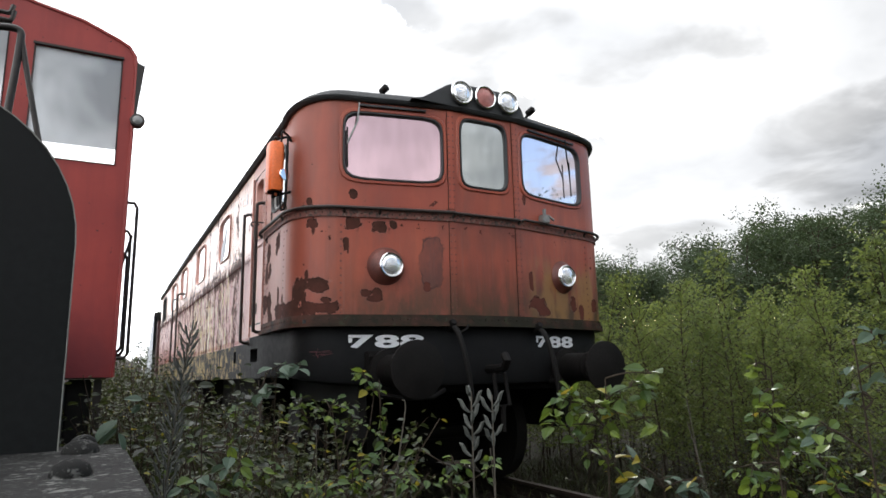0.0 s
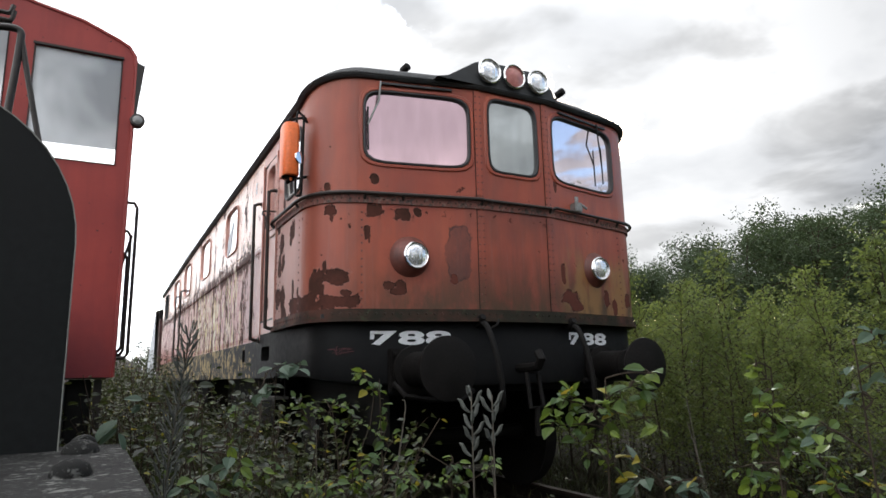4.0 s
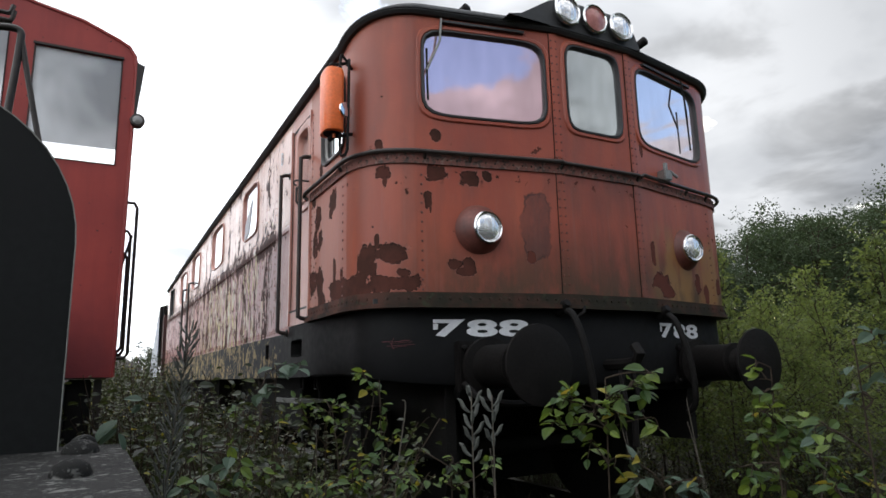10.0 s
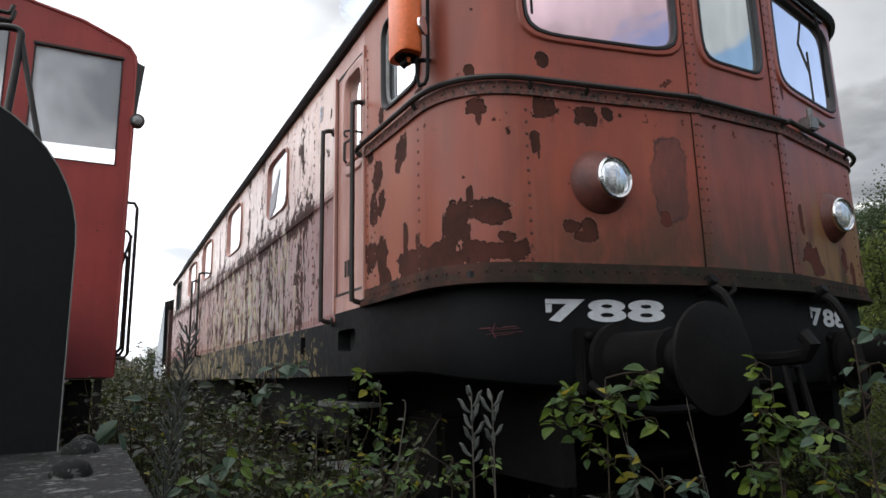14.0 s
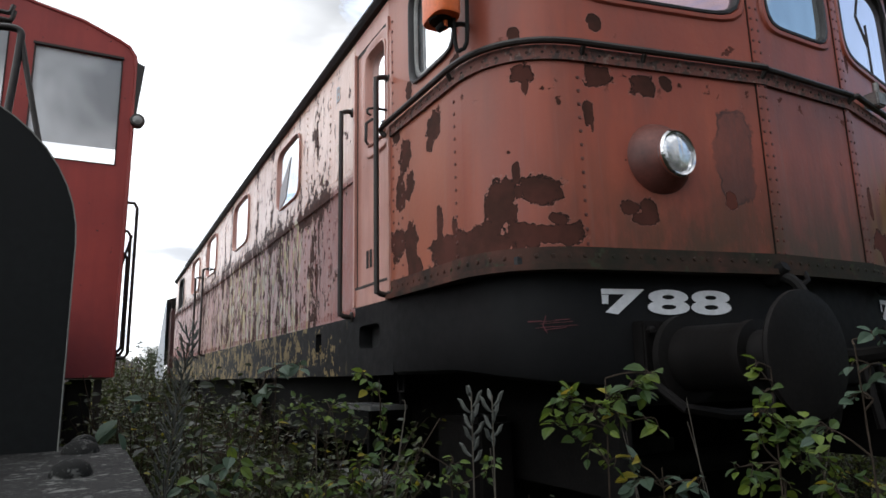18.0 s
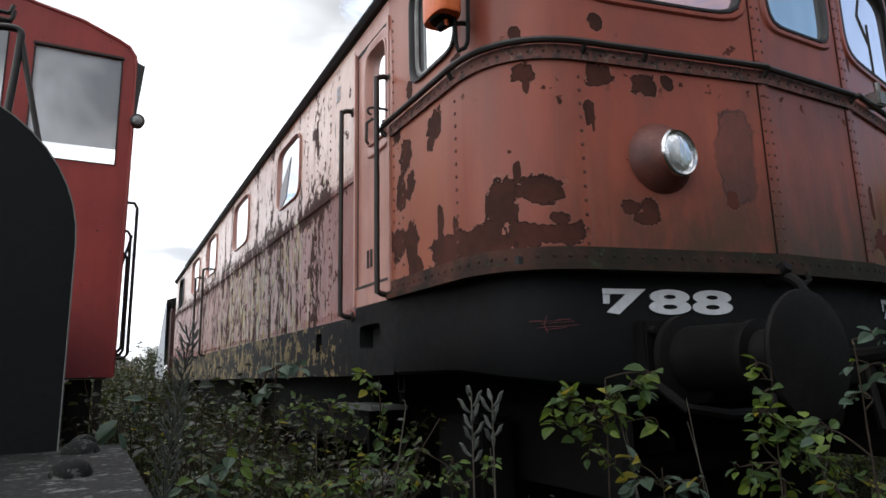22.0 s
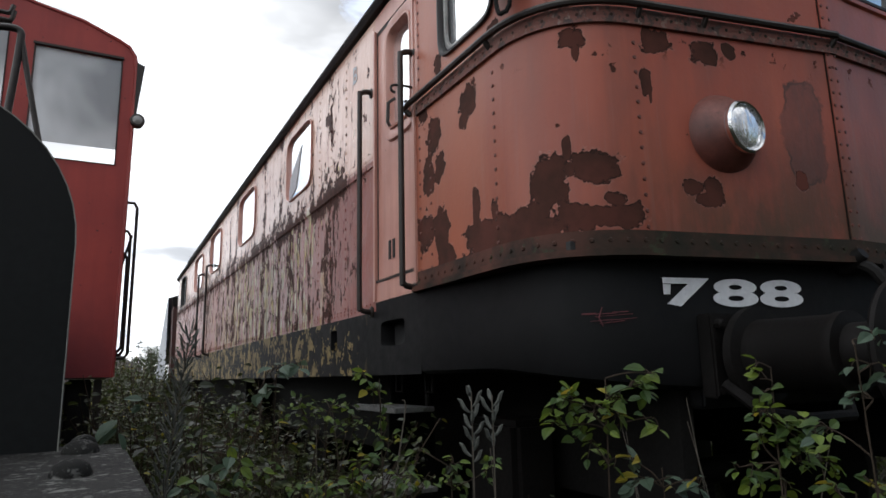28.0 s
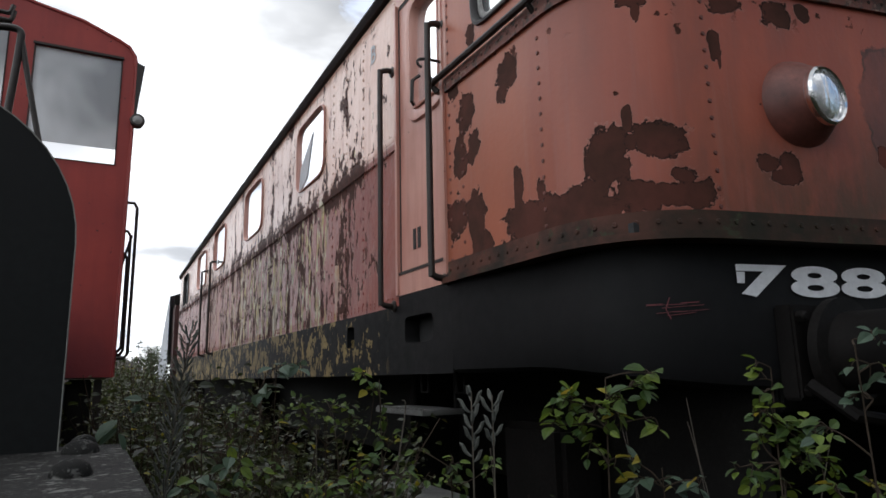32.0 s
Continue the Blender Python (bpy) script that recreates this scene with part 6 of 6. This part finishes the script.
def build_plants():
    rnd = random.Random(5)
    # brambles between the two locomotives and before the nose
    kinds = [shrub("bramble_bush", "dense bramble bush with small green leaves", "bush", 11 + k, 1.0, 26, 0.5, 44, 0.034, "leaf_bramble", "leaf_yellow", 0.15, group="brambles", share=0.03) for k in range(5)]
    spots = []
    for k in range(60):
        y = 2.1 + 10 * (k / 60) ** 1.4
        spots.append((rnd.uniform(0.2, min(1.2, 0.34 * y - 0.12)), y, -0.3, rnd.uniform(1.0, 1.2) if y > 2.8 else rnd.uniform(0.95, 1.12)))
    for k in range(14):
        spots.append((rnd.uniform(0.25, 0.6), rnd.uniform(1.6, 2.1), -0.3, rnd.uniform(0.85, 1.0)))
    for k in range(16):
        spots.append((rnd.uniform(0.65, 1.5), rnd.uniform(1.2, 2.1), -0.3, rnd.uniform(0.66, 0.82)))
    for k in range(22):
        spots.append((rnd.uniform(1.3, 3.8), rnd.uniform(0.9, 3.4), -0.25, rnd.uniform(0.35, 0.55)))
    for k in range(16):
        spots.append((rnd.uniform(4.75, 7.0), rnd.uniform(0.8, 6.5), -0.3, rnd.uniform(0.7, 1.1)))
    for k in range(12):
        spots.append((rnd.uniform(-0.1, 0.3), rnd.uniform(2.6, 12), -0.3, rnd.uniform(0.9, 1.15)))
    for k in range(14):
        spots.append((rnd.uniform(0.2, 1.1), rnd.uniform(8, 17), -0.3, rnd.uniform(1.25, 1.6)))
    for k in range(16):
        y = rnd.uniform(11, 20)
        spots.append((y * rnd.uniform(0.03, 0.085), y, -0.3, rnd.uniform(1.5, 1.9) * (0.8 + y / 70)))
    scatter(kinds, spots, rnd)
    fresh = "fresh green sallow shoot with oval leaves"
    shoot(fresh, 1, (0.856, 0.991, -0.28), [((0.820, 1.030, 0.932), (0.040, 0.040, 0.034), 7), ((0.872, 1.007, 0.909), (0.051, 0.051, 0.043), 9), ((0.917, 0.978, 0.934), (0.040, 0.040, 0.034), 7), ((0.946, 0.956, 0.963), (0.022, 0.022, 0.019), 4), ((0.968, 0.938, 0.986), (0.016, 0.016, 0.014), 2), ((0.864, 1.023, 0.857), (0.031, 0.031, 0.026), 4), ((0.809, 1.046, 0.889), (0.020, 0.020, 0.017), 2), ((0.960, 0.963, 0.896), (0.029, 0.029, 0.024), 2), ((0.904, 1.011, 0.815), (0.022, 0.022, 0.019), 2)], 0.035, "leaf_near", "leaf_yellow", 0.04, hang=0.05)
    shoot(fresh, 2, (1.02, 0.745, -0.28), [((1.042, 0.768, 0.999), (0.007, 0.007, 0.006), 1), ((1.050, 0.769, 0.976), (0.010, 0.010, 0.009), 1), ((1.059, 0.771, 0.947), (0.016, 0.016, 0.014), 2), ((1.059, 0.777, 0.914), (0.022, 0.022, 0.019), 4), ((1.092, 0.766, 0.884), (0.032, 0.032, 0.027), 6), ((1.127, 0.746, 0.889), (0.024, 0.024, 0.020), 4), ((1.063, 0.786, 0.865), (0.028, 0.028, 0.024), 4), ((1.109, 0.768, 0.834), (0.032, 0.032, 0.027), 6), ((1.161, 0.743, 0.819), (0.034, 0.034, 0.029), 6), ((1.031, 0.814, 0.817), (0.024, 0.024, 0.020), 2), ((1.063, 0.800, 0.804), (0.026, 0.026, 0.022), 4), ((1.099, 0.783, 0.793), (0.024, 0.024, 0.020), 4), ((1.173, 0.726, 0.870), (0.018, 0.018, 0.015), 1)], 0.029, "leaf_near", "leaf_yellow", 0.03, hang=0.05)
    shoot("thin shoot with pale broad leaves", 4, (1.067, 0.592, -0.28), [((1.07, 0.586, 0.988), (0.032, 0.032, 0.028), 3), ((1.064, 0.597, 0.944), (0.034, 0.034, 0.011), 3), ((1.034, 0.648, 0.895), (0.034, 0.034, 0.023), 3), ((1.074, 0.578, 1.031), (0.021, 0.021, 0.016), 2)], 0.028, "leaf_pale", "leaf_near", 0.35)
    shoot("low shoot with grey-green and yellow leaves", 5, (0.985, 0.937, -0.28), [((0.967, 0.956, 0.781), (0.077, 0.077, 0.018), 5), ((0.947, 0.976, 0.816), (0.026, 0.026, 0.013), 2), ((1.016, 0.904, 0.787), (0.031, 0.031, 0.015), 2)], 0.038, "leaf_pale", "leaf_yellow", 0.3)
    shoot("low shoot with yellowing leaves", 13, (1.131, 0.641, -0.28), [((1.131, 0.641, 0.798), (0.031, 0.031, 0.024), 5), ((1.102, 0.69, 0.787), (0.049, 0.049, 0.02), 5)], 0.03, "leaf_near", "leaf_yellow", 0.25)
    shoot("weed with broad pale leaves", 6, (0.443, 1.868, -0.28), [((0.459, 1.864, 1.016), (0.045, 0.045, 0.025), 2), ((0.512, 1.851, 1.027), (0.025, 0.025, 0.014), 1), ((0.427, 1.872, 0.962), (0.04, 0.04, 0.014), 2)], 0.055, "leaf_pale", None, 0.0, category="weed", group="weeds")
    shoot("weed with broad pale leaves", 7, (0.068, 1.498, -0.28), [((0.058, 1.499, 0.918), (0.023, 0.023, 0.02), 1)], 0.06, "leaf_pale", None, 0.0, category="weed", group="weeds")
    shoot("weed with broad pale leaves", 8, (0.245, 1.48, -0.28), [((0.22, 1.484, 0.783), (0.057, 0.057, 0.025), 3), ((0.296, 1.471, 0.82), (0.037, 0.037, 0.017), 2), ((0.125, 1.796, 0.939), (0.027, 0.027, 0.014), 1), ((0.267, 1.476, 0.85), (0.02, 0.02, 0.017), 1)], 0.036, "leaf_pale", "leaf_near", 0.3, category="weed", group="weeds")
    shoot("thin shoot with a few yellowing leaves", 9, (0.74, 1.696, -0.28), [((0.671, 1.724, 0.992), (0.024, 0.024, 0.021), 3), ((0.709, 1.709, 0.948), (0.035, 0.035, 0.045), 4), ((0.726, 1.702, 0.887), (0.024, 0.024, 0.052), 3), ((0.747, 1.693, 0.811), (0.035, 0.035, 0.038), 4)], 0.03, "leaf_near", "leaf_yellow", 0.1)
    shoot("bright yellow-green leafy bush", 10, (0.615, 1.956, -0.28), [((0.565, 1.971, 0.882), (0.097, 0.097, 0.077), 8), ((0.653, 1.943, 0.887), (0.106, 0.106, 0.058), 8), ((0.726, 1.97, 0.84), (0.089, 0.089, 0.055), 6)], 0.028, "leaf_near", "leaf_bramble", 0.3)
    shoot("low leafy green bush", 11, (0.609, 1.533, -0.28), [((0.596, 1.538, 0.781), (0.093, 0.093, 0.056), 8), ((0.546, 1.557, 0.734), (0.078, 0.078, 0.031), 6), ((0.697, 1.496, 0.751), (0.07, 0.07, 0.04), 6), ((0.458, 1.585, 0.739), (0.047, 0.047, 0.028), 4)], 0.028, "leaf_near", "leaf_yellow", 0.08)
    shoot("low leafy green bush", 12, (0.82, 1.489, -0.28), [((0.737, 1.532, 0.804), (0.042, 0.042, 0.038), 3), ((0.819, 1.49, 0.768), (0.058, 0.058, 0.042), 5), ((0.904, 1.44, 0.753), (0.064, 0.064, 0.042), 5), ((0.805, 1.497, 0.717), (0.08, 0.08, 0.029), 5)], 0.028, "leaf_near", "leaf_bramble", 0.25)
    shoot("low leafy green bush", 14, (0.311, 1.722, -0.28), [((0.221, 1.736, 0.83), (0.082, 0.082, 0.066), 10), ((0.364, 1.865, 0.867), (0.089, 0.089, 0.072), 9), ((0.289, 1.726, 0.734), (0.099, 0.099, 0.033), 8), ((0.406, 1.702, 0.752), (0.066, 0.066, 0.043), 7)], 0.028, "leaf_bramble", "leaf_near", 0.35)
    # seed spikes and a bare stalk
    a = seed_spike(1, 1.40, 190, "tall dry seed spike with hairy grey pods", 0.040, 0.42, fat=0.62)
    a.matrix_basis = turn_at(0.125, 1.63, -0.28, 1, 0)
    for k, (x, y, h) in enumerate(((0.672, 1.136, 1.237), (0.696, 1.098, 1.229))):
        b = seed_spike(20 + k, h - 0.01, (13, 9)[k], "dry seed spike with curled hairy pods", 0.034, 0.89 + 0.03 * k, 0.0, 1.35)
        b.matrix_basis = turn_at(x, y, -0.26, 1, k)
    for k, (x, y, z) in enumerate(((1.235, 1.086, 0.92), (1.255, 1.071, 0.94), (1.291, 1.062, 0.89), (1.171, 1.135, 0.86), (1.32, 1.036, 0.94), (0.872, 1.297, 0.84), (0.471, 1.503, 0.90))):
        tw = thing("dry_stalk", "thin bare dry stalk", "plant", Matrix.Translation((x + rnd.gauss(0, 0.03), y + rnd.gauss(0, 0.03), -0.28)), "dry stalks")
        path = branch_path((0, 0, 0), (0, 0, 1), z + 0.28, rnd, 8, 0, 0.05)
        part("stalk", Geo().tube(path, 0.0022, 5, False, 0.0009), "stalk", tw)
        for j in (4, 5, 6):
            part("side_twig", Geo().tube(branch_path(path[j], (rnd.gauss(0, 1), rnd.gauss(0, 1), 1.2), rnd.uniform(0.05, 0.14), rnd, 3), 0.0012, 4, False, 0.0006), "stalk", tw)
    st = thing("dry_stalk", "bare bent dry stalk", "plant", Matrix.Translation((0.730, 1.636, -0.28)))
    part("stalk", Geo().tube(smooth_path([(-0.03, 0, 0), (-0.025, 0.02, 0.6), (0.0, 0.0, 1.0), (0.03, 0, 1.19), (0.02, 0, 1.215)], 4), 0.003, 6, False, 0.0015), "stalk", st)
    # young birches beyond the track
    kinds = [sapling(60 + k, 2.3, 40, 48, 0.039, "leaf_birch", "birch thicket") for k in range(6)]
    spots = []
    for k in range(120):
        x = 4.95 + 4.2 * (k / 120)
        y = rnd.uniform(0.5, 12) if x > 5.6 else rnd.uniform(1.8, 9)
        spots.append((x + rnd.uniform(-0.15, 0.15), y, -0.3, rnd.uniform(0.72, 1.05) if y / x > 0.95 else rnd.uniform(0.72, 1.06)))
    scatter(kinds, spots, rnd)
    # the wood behind, trees behind the camera that the glass mirrors, and unseen light-blocking ones
    kinds = [big_tree(80 + k, 8.0, "woodland") for k in range(5)]
    spots = []
    for k in range(52):
        deg = 34 + 46 * k / 52 + rnd.uniform(-1, 1)
        d = rnd.uniform(26, 40)
        el = np.interp(deg, [34, 43, 48, 50, 53, 55.5, 58, 60, 64, 80], [9.5, 10.6, 10.0, 11.8, 11.0, 13.6, 13.2, 11.8, 13.4, 13.6])
        h = 1.4 + d * math.tan(radians(float(el))) * rnd.uniform(0.84, 1.0)
        spots.append((d * math.sin(radians(deg)), d * math.cos(radians(deg)), -0.4, h / 8.0))
    for k in range(9):
        deg, d = 94 + 26 * k / 9 + rnd.uniform(-2, 2), rnd.uniform(11, 14)
        spots.append((3.7 + d * math.sin(radians(deg)), 3.5 + d * math.cos(radians(deg)), -0.4, rnd.uniform(0.5, 0.68) if deg > 110 else rnd.uniform(0.62, 0.85)))
    # unseen trees added behind the camera to cut low skylight on the nose
    for k in range(16):
        deg, d = 128 + 105 * k / 16 + rnd.uniform(-2, 2), rnd.uniform(10, 13)
        spots.append((3.0 + d * math.sin(radians(deg)), 3.0 + d * math.cos(radians(deg)), -0.4, rnd.uniform(0.55, 0.66)))
    for k in range(6):
        spots.append((rnd.uniform(1.5, 4.5), rnd.uniform(45, 60), -0.4, rnd.uniform(0.3, 0.5)))
    scatter(kinds, spots, rnd)


def build_weeds():
    """Dead grass and low weeds between and beside the rails."""
    rnd = random.Random(31)
    dry, green = Geo(), Geo()
    for k in range(11000):
        x, y = rnd.uniform(0.75, 5.6), rnd.uniform(0.35, 7.0)
        if abs(x - 2.92) < 1.0 and rnd.random() < 0.25:
            continue
        z = -0.30 if abs(x - 2.92) > 1.3 else -0.20
        q = rnd.uniform(0, 6.283)
        h = rnd.uniform(0.10, 0.34) if abs(x - 2.92) < 1.3 else rnd.uniform(0.2, 0.6)
        lean = Vector((rnd.gauss(0, 0.35), rnd.gauss(0, 0.35), 1)) * h
        w = Vector((math.cos(q), math.sin(q), 0)) * rnd.uniform(0.002, 0.006)
        p = Vector((x, y, z - 0.03))
        (dry if rnd.random() < 0.6 else green).add([p - w, p + w, p + lean * 0.55 + w * 0.7, p + lean * 0.55 - w * 0.7, p + lean + Vector((lean.x, lean.y, -0.15 * h))], [(0, 1, 2, 3), (3, 2, 4)])
    for k in range(2600):
        x, y = 2.92 + rnd.choice((-0.76, 0.76)) + rnd.gauss(0, 0.13), rnd.uniform(0.2, 4.0)
        q = rnd.uniform(0, 6.283)
        h = rnd.uniform(0.16, 0.36)
        lean = Vector((rnd.gauss(0, 0.5), rnd.gauss(0, 0.5), 1)) * h
        w = Vector((math.cos(q), math.sin(q), 0)) * rnd.uniform(0.002, 0.005)
        p = Vector((x, y, -0.21))
        dry.add([p - w, p + w, p + lean * 0.55 + w * 0.7, p + lean * 0.55 - w * 0.7, p + lean + Vector((lean.x, lean.y, -0.15 * h))], [(0, 1, 2, 3), (3, 2, 4)])
    ob = thing("track_weeds", "dead grass and low weeds along the track", "grass", None, "", "stuff")
    part("dry_grass", dry, "dry_grass", ob, "brown dead grass", False, "stuff")
    part("green_grass", green, "leaf_bramble", ob, "", False, "stuff")


build_ground()
build_weeds()
build_shunter()
build_plants()
LOCO = build_loco()
WAGON = build_wagon()


# ---- motion ----
# seconds, metres rolled towards the camera
ROLL_ROWS = [(0, -2.885), (1, -2.756), (2, -2.641), (3, -2.538), (4, -2.435), (5, -2.325), (6, -2.196), (7, -2.039), (8, -1.865), (9, -1.673), (10, -1.452), (11, -1.197), (12, -0.921), (13, -0.643),
             (14, -0.371), (14.5, -0.245), (15, -0.175), (15.5, -0.13), (16, -0.098), (16.5, -0.073), (17, -0.050), (17.5, -0.026), (18, -0.008), (18.5, 0.003), (19, 0.007), (20, 0.006), (21, 0.001), (22, -0.001), (23, 0.0), (23.5, 0.004),
             (24, 0.032), (24.5, 0.070), (25, 0.108), (25.5, 0.143), (26.5, 0.204), (27.5, 0.266), (28, 0.308), (28.5, 0.354), (29, 0.400), (30, 0.487), (31, 0.559), (31.5, 0.586), (32, 0.607)]


def motions():
    walk(LOCO, [(t, pose(2.919, 1.7125 - s, 0.0)) for t, s in ROLL_ROWS])
    walk(WAGON, [(t, pose(2.919, 1.7125 - s, 0.0)) for t, s in ROLL_ROWS])
    for ob, x, y, r in WHEELS:
        walk(ob, [(t, pose(x, y, r, math.degrees(s / r), 0, 0)) for t, s in ROLL_ROWS])


motions()
